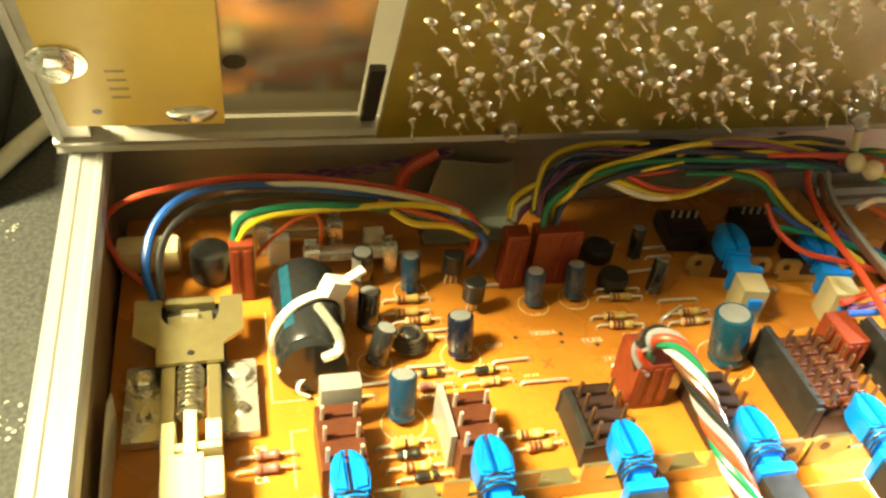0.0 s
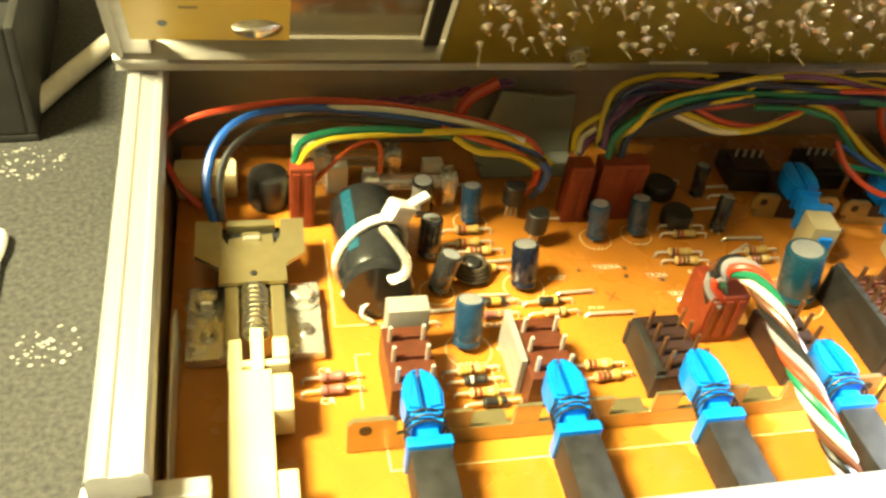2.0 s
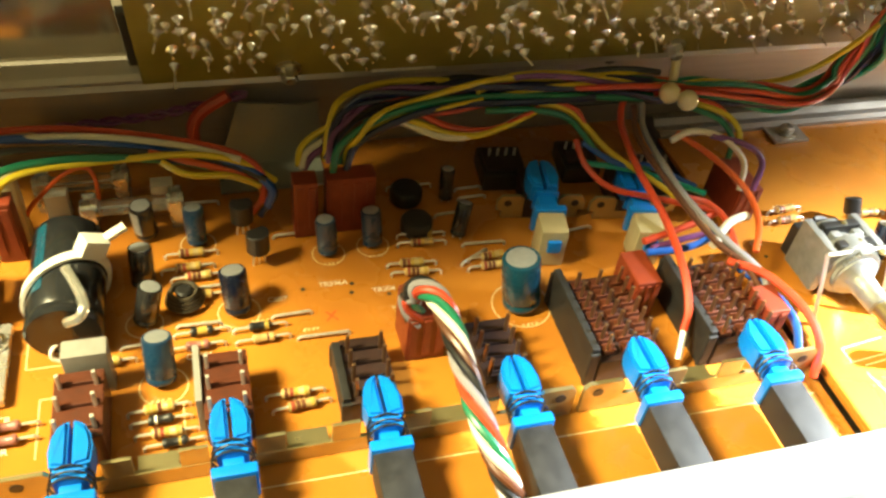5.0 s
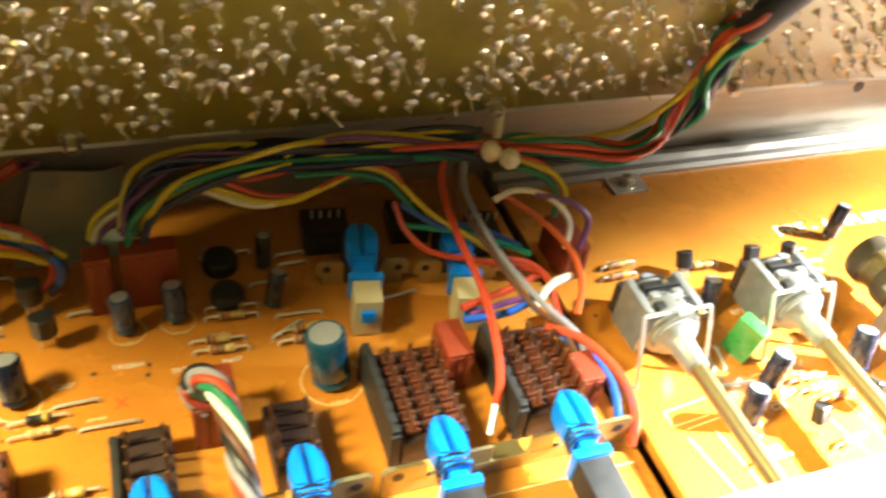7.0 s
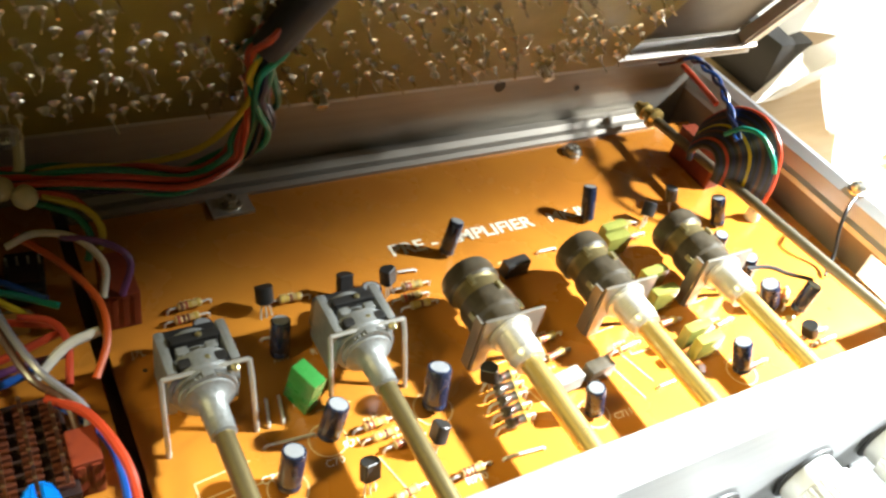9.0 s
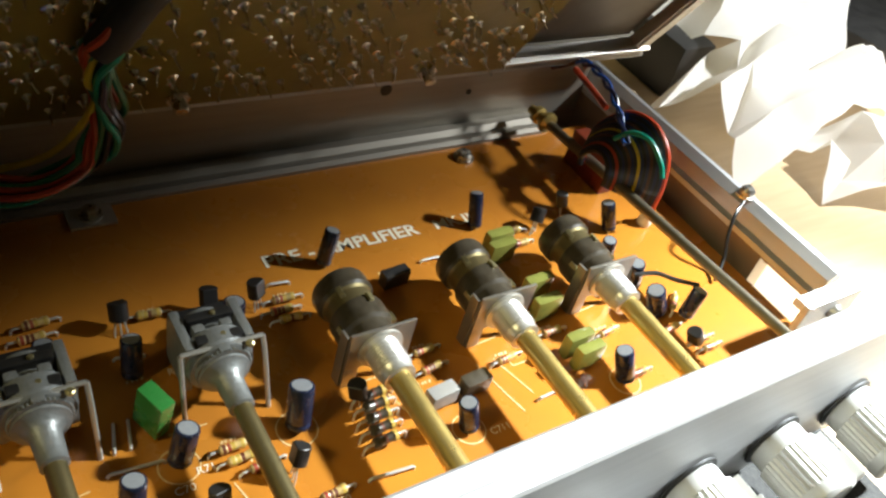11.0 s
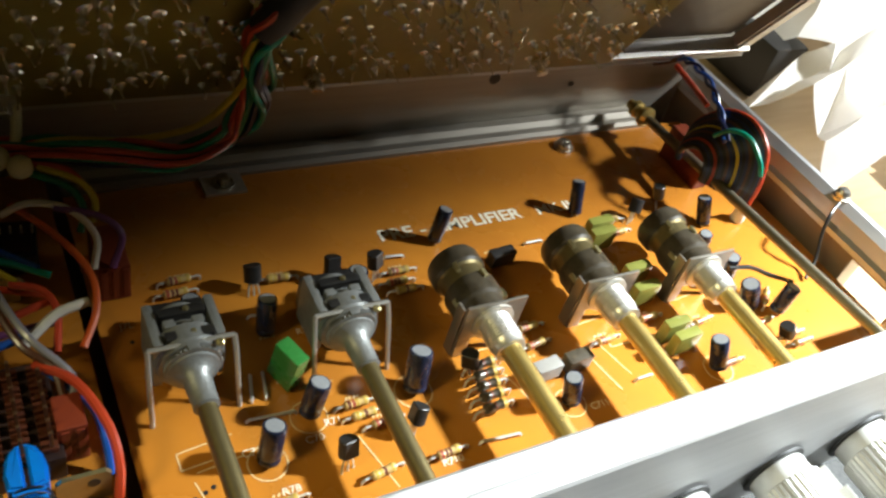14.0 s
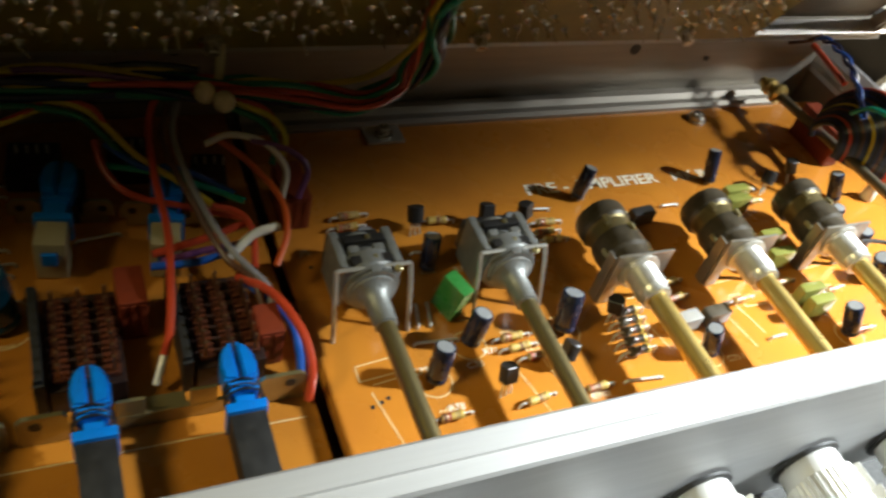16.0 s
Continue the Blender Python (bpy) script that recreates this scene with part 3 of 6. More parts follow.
# ---- resistors, diodes and wire links ----
def axial(x, y, turn, span, length, r, body, bands, name, label, group, lift=0.0016):
    o = thing(name, label, name.replace("_", " "), pose(x, y, 0, 0, 0, turn), group)
    lie = pose(0, 0, lift, 0, 90, 0)
    h = length / 2
    part("body", lathe([(r * 0.5, -h), (r * 0.9, -h * 0.93), (r, -h * 0.8), (r, -h * 0.55), (r * 0.86, -h * 0.45), (r * 0.86, h * 0.45), (r, h * 0.55), (r, h * 0.8), (r * 0.9, h * 0.93), (r * 0.5, h)], 14, lie), body, o, smooth=True)
    for at, width, mat in bands:
        k = r * (1.03 if abs(at) > 0.5 else 0.89)
        part("band", lathe([(k, at * h - width), (k, at * h + width)], 14, lie), mat, o, smooth=True)
    for s in (-1, 1):
        e = s * span / 2
        part("lead", tube([(s * h * 0.95, 0, lift), (e - s * 0.0006, 0, lift), (e, 0, lift * 0.7), (e, 0, -0.0006)], 0.00032, 6), M_LEAD, o)
    return o


B0, B1, B2, B3 = M_BAND
BANDS = [[(-0.68, 0.0004, B0), (-0.3, 0.0004, B3), (0.0, 0.0004, B2), (0.68, 0.0004, B1)], [(-0.68, 0.0004, B3), (-0.3, 0.0004, B0), (0.05, 0.0004, B0), (0.68, 0.0004, B1)], [(-0.68, 0.0004, B2), (-0.3, 0.0004, B2), (0.05, 0.0004, B0), (0.68, 0.0004, B1)]]
RES_L, RES_R = "resistors on the amplifier board", "resistors on the pre-amplifier board"
masters = {}


def resistor(kind, x, y, turn, group, span=0.0130):
    key = (kind, span, group)
    if key in masters:
        return copy_thing(masters[key], pose(x, y, 0, 0, 0, turn))
    board_name = "amplifier" if group == RES_L else "pre-amplifier"
    masters[key] = axial(x, y, turn, span, 0.0064, 0.00115, M_TAN, BANDS[kind], "resistor", "tan resistor with coloured bands on the " + board_name + " board", group)
    return masters[key]


for k, x, y, turn in ((2, 0.0887, 0.1829, -3), (0, 0.0883, 0.1797, -4), (0, 0.0838, 0.1724, -3), (1, 0.0843, 0.1691, -4), (0, 0.1056, 0.1716, 2), (1, 0.1046, 0.1682, 0), (0, 0.0280, 0.1799, 3), (1, 0.0303, 0.1766, 2), (2, 0.0900, 0.2030, 0), (0, 0.0290, 0.1850, 0),
                      (1, 0.0090, 0.1530, 0), (2, 0.0200, 0.1383, 4), (0, 0.0215, 0.1318, 0), (1, 0.0500, 0.1335, 5), (0, 0.0490, 0.1370, 0), (0, 0.0300, 0.1700, 0)):
    resistor(k, x, y, turn, RES_L)
for k, x, y, turn in ((0, 0.1983, 0.1763, 4), (1, 0.1965, 0.1720, 2), (2, 0.2237, 0.1708, -3), (0, 0.2582, 0.1652, 0), (1, 0.2560, 0.1614, 0), (2, 0.2572, 0.1580, 0), (0, 0.2286, 0.1260, 2), (2, 0.2294, 0.1225, 3), (1, 0.2332, 0.1190, 5), (2, 0.2274, 0.1063, 8),
                      (1, 0.2447, 0.1061, 4), (0, 0.2035, 0.1064, 3), (0, 0.2858, 0.1356, 5), (1, 0.2849, 0.1295, 8), (0, 0.3068, 0.1250, 6), (1, 0.3257, 0.1287, 2), (0, 0.3426, 0.1227, 8), (1, 0.3414, 0.1067, 2), (0, 0.3715, 0.1062, 2), (1, 0.3712, 0.1097, 2),
                      (0, 0.3392, 0.1637, 4), (0, 0.3732, 0.1249, 40), (1, 0.3400, 0.1700, -10), (0, 0.3640, 0.1165, 8)):
    resistor(k, x, y, turn, RES_R, 0.0115)
for x, y, body, bands in ((0.0434, 0.1576, M_BLACK, [(0.55, 0.0005, M_BAND[1])]), (0.0438, 0.1538, M_TAN, [(0.5, 0.0006, M_BAND[0])]), (0.0300, 0.1584, M_BLACK, [(0.1, 0.0012, M_BAND[1])]), (0.0289, 0.1542, M_PURPLE, [(0.5, 0.0005, M_BAND[2])]),
                          (-0.0101, 0.1392, M_PURPLE, [(-0.5, 0.0005, M_BAND[0])]), (-0.0103, 0.1357, M_PURPLE, [(-0.5, 0.0005, M_BAND[0])]), (0.0203, 0.1352, M_BLACK, [(-0.5, 0.0006, M_WHITE)]), (0.0230, 0.1290, M_BLACK, [(0.5, 0.0005, M_BAND[2])])):
    what = {M_BLACK: "black", M_PURPLE: "purple"}.get(body, "tan")
    axial(x, y, 2, 0.0125, 0.0052, 0.0011, body, bands, "diode", what + " banded diode lying on the amplifier board", "diodes on the amplifier board")


for x, y in ((0.2655, 0.1268), (0.2645, 0.1236), (0.2636, 0.1203), (0.2628, 0.1170), (0.2620, 0.1136)):
    axial(x, y, 4, 0.0120, 0.0070, 0.0014, M_DKBROWN, [(0.68, 0.0005, M_BAND[1]), (-0.1, 0.0003, M_BAND[0])], "resistor", "dark brown banded resistor in a stacked row", "dark resistors in a row", 0.0030)


def link(a, b, group):
    """A bare wire link from hole to hole."""
    d, way = (Vector(b) - Vector(a)).length, math.degrees(math.atan2(b[1] - a[1], b[0] - a[0]))
    o = thing("wire_link", "bare tinned wire link lying on the board", "wire link", pose(a[0], a[1], 0, 0, 0, way), group)
    part("wire", tube([(0, 0, -0.0008), (0, 0, 0.0006), (0.0005, 0, 0.0011), (d - 0.0005, 0, 0.0011), (d, 0, 0.0006), (d, 0, -0.0008)], 0.0004, 6), M_LEAD, o, smooth=True)


for a, b in (((0.0517, 0.1529), (0.0640, 0.1527)), ((0.0120, 0.1568), (0.0215, 0.1572)), ((0.0245, 0.1612), (0.0345, 0.1609)), ((0.0465, 0.1604), (0.0560, 0.1607)), ((0.0285, 0.1728), (0.0395, 0.1731)), ((0.0500, 0.1885), (0.0590, 0.1887)), ((0.0945, 0.1900), (0.1045, 0.1906)), ((0.0250, 0.2050), (0.0370, 0.2046)), ((0.0991, 0.1775), (0.1107, 0.1769)), ((0.0969, 0.1704), (0.1050, 0.1748)), ((0.0770, 0.1560), (0.0850, 0.1562)), ((0.1030, 0.1960), (0.1110, 0.1962)), ((0.1030, 0.2000), (0.1110, 0.2002)), ((0.1260, 0.1775), (0.1370, 0.1790))):
    link((*a, 0), (*b, 0), "wire links on the amplifier board")
for a, b in (((0.2541, 0.1063), (0.2656, 0.1054)), ((0.3074, 0.1103), (0.3138, 0.1106)), ((0.2021, 0.1293), (0.2141, 0.1285)), ((0.3034, 0.1669), (0.3102, 0.1668)), ((0.2562, 0.1717), (0.2625, 0.1711)), ((0.2085, 0.1345), (0.2100, 0.1420)), ((0.2050, 0.1345), (0.2068, 0.1420)), ((0.2120, 0.1600), (0.2190, 0.1590))):
    link((*a, 0), (*b, 0), "wire links on the pre-amplifier board")


# ---- film capacitors ----
def film_capacitor(x, y, w, t, h, turn, mat, label, lean=0.0, bevel=0.0009):
    c = thing("film_capacitor", label, "capacitor", pose(x, y, 0, lean, 0, turn), "film capacitors on the pre-amplifier board")
    part("body", box(-w / 2, w / 2, -t / 2, t / 2, 0.0012, h, bevel), mat, c, smooth=True)
    for s in (-1, 1):
        part("lead", tube([(s * w * 0.32, 0, -0.0008), (s * w * 0.32, 0, 0.0016)], 0.0003, 6), M_LEAD, c)


for x, y in ((0.3290, 0.1640), (0.3270, 0.1595), (0.3290, 0.1430), (0.3268, 0.1352), (0.3272, 0.1203), (0.3275, 0.1155)):
    film_capacitor(x, y, 0.0098, 0.0036, 0.0092, 3, M_OLIVE, "glossy olive-green dipped film capacitor beside the controls", 0, 0.0015)
for x, y, mat, word in ((0.2812, 0.1195, M_GREYBOX, "pale grey"), (0.2918, 0.1198, M_DKBROWN, "dark brown")):
    film_capacitor(x, y, 0.0082, 0.0040, 0.0062, 5, mat, word + " box capacitor on the pre-amplifier board", 0, 0.0004)
film_capacitor(0.2905, 0.1612, 0.0085, 0.0036, 0.0062, 5, M_BLACK, "black box capacitor on the pre-amplifier board", 0, 0.0004)
film_capacitor(0.2140, 0.1388, 0.0040, 0.0078, 0.0135, 24, M_GREEN, "tall green film capacitor leaning between two controls", 8, 0.0004)

# ---- potentiometers ----
POTS = "rotary controls behind the front panel"
BACK = pose(0, 0, 0.0128, -90, 0, 0)


def ribbed(r, y0, y1, teeth, depth, seg_per=2):
    """A ring with teeth round the y axis at control height."""
    bm = bmesh.new()
    n = teeth * seg_per
    rings = []
    for y in (y0, y1):
        rings.append([bm.verts.new((math.cos(2 * math.pi * k / n) * (r - (depth if k % 2 else 0)), y, 0.0128 + math.sin(2 * math.pi * k / n) * (r - (depth if k % 2 else 0)))) for k in range(n)])
    for k in range(n):
        bm.faces.new((rings[0][k], rings[0][(k + 1) % n], rings[1][(k + 1) % n], rings[1][k]))
    bm.faces.new(rings[0]), bm.faces.new(rings[1][::-1])
    return bm


WAFER = pose(0, 0.1340, 0.0110, -90, 0, 0) @ Matrix.Diagonal((0.85, 0.85, 0.90, 1))


def wafer_control(x):
    p = thing("potentiometer", "brown wafer potentiometer with a steel bracket and brass shaft", "potentiometer", pose(x, 0, 0), POTS)
    part("rear_section", lathe([(0.0030, 0.0258), (0.0070, 0.0256), (0.0086, 0.0248), (0.0092, 0.0235), (0.0092, 0.0190), (0.0085, 0.0182)], 30, WAFER), M_DKBROWN, p, smooth=True)
    part("middle_wafer", lathe([(0.0085, 0.0183), (0.0078, 0.0175), (0.0078, 0.0135), (0.0086, 0.0130)], 30, WAFER), M_DULLBRASS, p, "tan and brass contact wafer", smooth=True)
    part("front_section", lathe([(0.0086, 0.0131), (0.0090, 0.0120), (0.0090, 0.0060), (0.0080, 0.0050), (0.0080, 0.0012)], 30, WAFER), M_DKBROWN, p, smooth=True)
    for k, a in enumerate((20, 75, 120, 160)):
        part("lug", box(-0.0007, 0.0007, -0.0014, 0.0014, 0.0068, 0.0084, 0.0002), M_PLATED, p, m=pose(0, 0.1400 + 0.0045 * (k % 3), 0.0110, 0, 90 - a, 0))
    bm = box(-0.0090, 0.0094, 0.1328, 0.1337, 0.0070, 0.0196, 0.0004)
    for a, b in ((-0.0090, -0.0050), (0.0060, 0.0094)):
        box(a, b, 0.1328, 0.1337, 0.0004, 0.0072, 0.0002, bm)
    box(-0.0094, -0.0087, 0.1338, 0.1372, 0.0002, 0.0180, 0.0002, bm)
    part("bracket", bm, M_BRACKET, p, "thin steel bracket", smooth=True)
    part("bushing", lathe([(0.0062, 0), (0.0062, 0.0008), (0.0048, 0.0012)] + [(0.0046 + 0.00018 * (j % 2), 0.0016 + 0.0004 * j) for j in range(17)] + [(0.0043, 0.0090), (0.0043, 0.0104), (0.0030, 0.0105)], 26, pose(0, 0.1328, 0.0128, 90, 0, 0)), M_BUSH, p, "bright turned bushing", smooth=True)
    bm = lathe([(0.0029, 0.0100), (0.0029, 0.0455)], 20, pose(0, 0.1328, 0.0128, 90, 0, 0))
    part("shaft", bm, M_BRASS, p, "shiny brass shaft", smooth=True)
    return p


first = wafer_control(0.2685)
for x in (0.3072, 0.3452):
    copy_thing(first, pose(x, 0, 0))


def cast_control(x):
    p = thing("potentiometer", "grey die-cast potentiometer with wire-thin steel legs and dull shaft", "potentiometer", pose(x, 0, 0), POTS)
    bm = lathe([(0.0056, 0.0215), (0.0064, 0.0210), (0.0064, 0.0165), (0.0062, 0.0160), (0.0072, 0.0130), (0.0094, 0.0125), (0.0094, 0.0082), (0.0088, 0.0076), (0.0088, 0.0066), (0.0072, 0.0060), (0.0070, 0.0046), (0.0056, 0.0040), (0.0047, 0.0030), (0.0038, 0.0020), (0.0034, -0.0050), (0.0035, -0.0056), (0.0026, -0.0060)], 30, pose(0, 0.1340, 0.0120, -90, 0, 0) @ Matrix.Diagonal((0.86, 0.86, 1, 1)))
    part("housing", bm, M_CAST, p, smooth=True)
    for s in (-1, 1):
        bm = box(s * 0.0070 - 0.0012, s * 0.0070 + 0.0012, 0.1425, 0.1550, 0.0040, 0.0188, 0.0009)
        part("cheek", bm, M_CAST, p, smooth=True)
        part("leg", tube([(s * 0.0097, 0.1416, 0.0186), (s * 0.0099, 0.1395, 0.0140), (s * 0.0101, 0.1345, -0.0004)], 0.0006, 6), M_BUSH, p, "thin bright steel leg", smooth=True)
    part("yoke", tube([(-0.0097, 0.1416, 0.0186), (0.0097, 0.1416, 0.0186)], 0.0006, 6), M_BUSH, p)
    part("bolt_head", lathe([(0.0011, 0), (0.0011, 0.0006), (0.0006, 0.0010), (0, 0.0010)], 10, pose(0.0062, 0.1405, 0.0180)), M_PLATED, p)
    for y in (0.1440, 0.1510):
        part("slot", box(-0.0054, 0.0054, y - 0.0013, y + 0.0013, 0.0150, 0.0196, 0.0006), M_BLACK, p, "dark opening in the housing")
        part("rivet", lathe([(0.0008, 0), (0.0006, 0.0005), (0, 0.0006)], 8, pose(0.001, y, 0.0196)), M_PLATED, p)
    for e, y in ((-0.0035, 0.1476), (0.0030, 0.1476), (0.0000, 0.1405)):
        part("lump", box(e - 0.0014, e + 0.0014, y - 0.0012, y + 0.0012, 0.0160, 0.0196, 0.0007), M_CAST, p, smooth=True)
    part("back_block", box(-0.0070, 0.0070, 0.1555, 0.1590, 0.0040, 0.0138, 0.0008), M_BLACK, p, smooth=True)
    part("lettering_ring", ribbed(0.0067, 0.1392, 0.1400, 40, 0.0005), M_CAST, p)
    part("shaft", lathe([(0.0023, -0.0055), (0.0023, -0.0480)], 18, pose(0, 0.1340, 0.0120, -90, 0, 0)), M_DULLBRASS, p, "dull brown brass shaft", smooth=True)
    return p


second = cast_control(0.1920)
copy_thing(second, pose(0.2310, 0, 0))


KNOB_Z = -0.0165


def knob(x):
    k = thing("control_knob", "silver ribbed control knob with a raised pointer on the front panel", "knob", pose(x, 0.0795, KNOB_Z), "control knobs")
    axis = pose(0, 0, 0, 90, 0, 0)
    # black ring modelled for the shadow round the knob's base
    part("shadow_ring", lathe([(0.0088, 0.0), (0.0104, 0.0003), (0.0104, 0.0010), (0.0098, 0.0014), (0.0092, 0.0014)], 40, axis), M_BLACKROD, k, "dark ring painting the shadow in the gap behind the knob", smooth=True)
    part("collar", lathe([(0.0088, 0.0014), (0.0090, 0.0018), (0.0090, 0.0064), (0.0096, 0.0070)], 40, axis), M_KNOB, k, smooth=True)
    bm = ribbed(0.0101, -0.0195, -0.0068, 36, 0.0004)
    bmesh.ops.translate(bm, vec=(0, 0, -0.0128), verts=bm.verts)
    part("grip", bm, M_KNOB, k)
    part("cap", lathe([(0.0100, 0.0195), (0.0102, 0.0200), (0.0102, 0.0232), (0.0094, 0.0240), (0.0078, 0.0243), (0.0076, 0.0239), (0, 0.0239)], 40, axis), M_KNOB, k, smooth=True)
    turned = pose(0, 0, 0, 0, 52, 0)
    part("pointer", box(-0.0030, 0.0030, -0.0236, -0.0150, 0.0088, 0.0132, 0.0005), M_KNOB, k, "raised pointer block", m=turned)
    part("fin", box(-0.0011, 0.0011, -0.0150, -0.0072, 0.0094, 0.0122, 0.0003), M_KNOB, k, m=turned)
    return k


knobs = knob(0.1920)
for x in (0.2310, 0.2685, 0.3072, 0.3452, 0.3830, 0.4210):
    copy_thing(knobs, pose(x, 0.0795, KNOB_Z))

rod = thing("extension_rod", "long dull steel rod with a brass coupling running to the back", "rod")
part("rod", tube([(0.3802, 0.0870, 0.0178), (0.3800, 0.2075, 0.0113)], 0.0018, 14), M_RODSTEEL, rod, smooth=True)
AXR = upright((0.3800, 0.2075, 0.0113), (0.3800, 0.2180, 0.0107))
part("coupling", lathe([(0.0022, -0.001), (0.0040, 0.0), (0.0040, 0.0015), (0.0026, 0.0022), (0.0024, 0.0046), (0.0033, 0.0052), (0.0033, 0.0072), (0.0022, 0.0080), (0.0018, 0.0105)], 20, AXR), M_BRASS, rod, "turned brass coupling", smooth=True)

# ---- push switches with blue sliders ----
SW = "push switches with blue sliders"


def half_head(s):
    outline = [(s * 0.0004, 0.1185), (s * 0.0036, 0.1190), (s * 0.0040, 0.1225), (s * 0.0035, 0.1255), (s * 0.0025, 0.1276), (s * 0.0011, 0.1287), (s * 0.0004, 0.1288)]
    bm = slab(outline if s > 0 else outline[::-1], 0.0060, Matrix.Translation((0, 0, 0.0088)))
    bmesh.ops.bevel(bm, geom=[e for e in bm.edges if e.verts[0].co.z > 0.012 and e.verts[1].co.z > 0.012], offset=0.0006, segments=2, affect="EDGES")
    return bm


def push_switch(x, wide, body_mat, label, rows=4, length=0.022, high=0.0098, pins=0.0140):
    s = thing("push_switch", label, "switch", pose(x, 0, 0), SW)
    body = part("body", box(-wide / 2, wide / 2, 0.1275, 0.1275 + length, 0.0003, high, 0.0004), body_mat, s)
    for k in range(rows):
        y = 0.1305 + (length - 0.006) * k / (rows - 1)
        if wide < 0.012:
            part("cross_rib", box(-wide / 2 + 0.0012, wide / 2 - 0.0012, y - 0.0008, y + 0.0008, high, high + 0.0010, 0.0002), body_mat, s)
        for e in (-1, 1) if wide < 0.012 else (-1, 0, 1):
            part("pin", box(e * wide * 0.36 - 0.0004, e * wide * 0.36 + 0.0004, y - 0.0012, y - 0.0004, high - 0.0004, pins, 0.0002), M_LEAD if body_mat is M_BROWN else M_COPPERPIN, s)
            if wide > 0.012:
                part("pin_block", box(e * wide * 0.33 - 0.0017, e * wide * 0.33 + 0.0017, y - 0.0015, y + 0.0011, high, high + 0.0018, 0.0005), M_BROWN, s, smooth=True)
    slider = part("slider", half_head(1), M_BLUE, s, "bright blue plastic slider", smooth=True)
    part("slider_half", half_head(-1), M_BLUE, slider, smooth=True)
    bm = box(-0.0026, 0.0026, 0.1158, 0.1192, 0.0084, 0.0136, 0.0005)
    box(-0.0020, 0.0020, 0.1140, 0.1160, 0.0080, 0.0126, 0.0004, bm)
    part("neck", bm, M_BLUE, slider, smooth=True)
    for y in (0.1163, 0.1182):
        part("rib", box(-0.0030, 0.0030, y - 0.0004, y + 0.0004, 0.0084, 0.0141, 0.0002), M_BLUE, slider)
    bm = box(-0.0044, 0.0044, 0.1118, 0.1142, 0.0040, 0.0128, 0.0005)
    part("collar", bm, M_BLUE, slider, smooth=True)
    part("spring", tube([((0.0043 - 0.00002 * a) * math.cos(a), 0.1150 + 0.0013 * a / 6.283 + 0.0006 * math.sin(a), 0.0108 + 0.0041 * math.sin(a)) for a in (0.4 * k for k in range(44))], 0.00024, 5), M_BLACK, s, "thin dark wire spring")
    part("push_rod", box(-0.0039, 0.0039, 0.0880, 0.1120, 0.0034, 0.0116, 0.0004), M_BLACKROD, s, "square black push rod", smooth=True)
    return s


for x in (0.0053, 0.0345):
    push_switch(x, 0.0098, M_BROWN, "brown push switch with a blue slider and black rod", 3, 0.0170)
for x in (0.0650, 0.0950):
    push_switch(x, 0.0105, M_DARKSWITCH, "dark brown push switch with tall bare pins and a blue slider", 4, 0.0180, 0.0070, 0.0128)
for x in (0.1250, 0.1552):
    push_switch(x, 0.0155, M_DARKSWITCH, "wide dark brown push switch with tall pins and blue slider", 7, 0.0260, 0.0080, 0.0148)
for x, y, half, high in ((0.0588, 0.1360, 0.0080, 0.0085), (0.1155, 0.1410, 0.0130, 0.0125), (0.1455, 0.1410, 0.0130, 0.0125)):
    o = thing("switch_shield", "flat dark insulating strip beside a wide switch", "insulator", pose(x, y, 0), "insulating strips")
    part("strip", box(-0.0009, 0.0009, -half, half, 0.0002, high, 0.0003), M_BLACKROD, o)
    for e in (-1, 1):
        part("end_post", box(-0.0012, 0.0012, e * half - 0.0006, e * half + 0.0006, 0.0002, high - 0.0015, 0.0003), M_BLACKROD, o)
o = thing("plastic_block", "small white plastic block at the end of a switch", "block", pose(0.0066, 0.1480, 0.0112))
part("block", box(-0.0046, 0.0046, -0.0024, 0.0024, -0.0112, 0.0020, 0.0006), M_GREYBOX, o, smooth=True)
o = thing("plastic_block", "thin grey plate beside a switch", "block", pose(0.0288, 0.1390, 0))
part("block", box(-0.0007, 0.0007, -0.0075, 0.0075, 0.0002, 0.0110, 0.0002), M_GREYBOX, o)


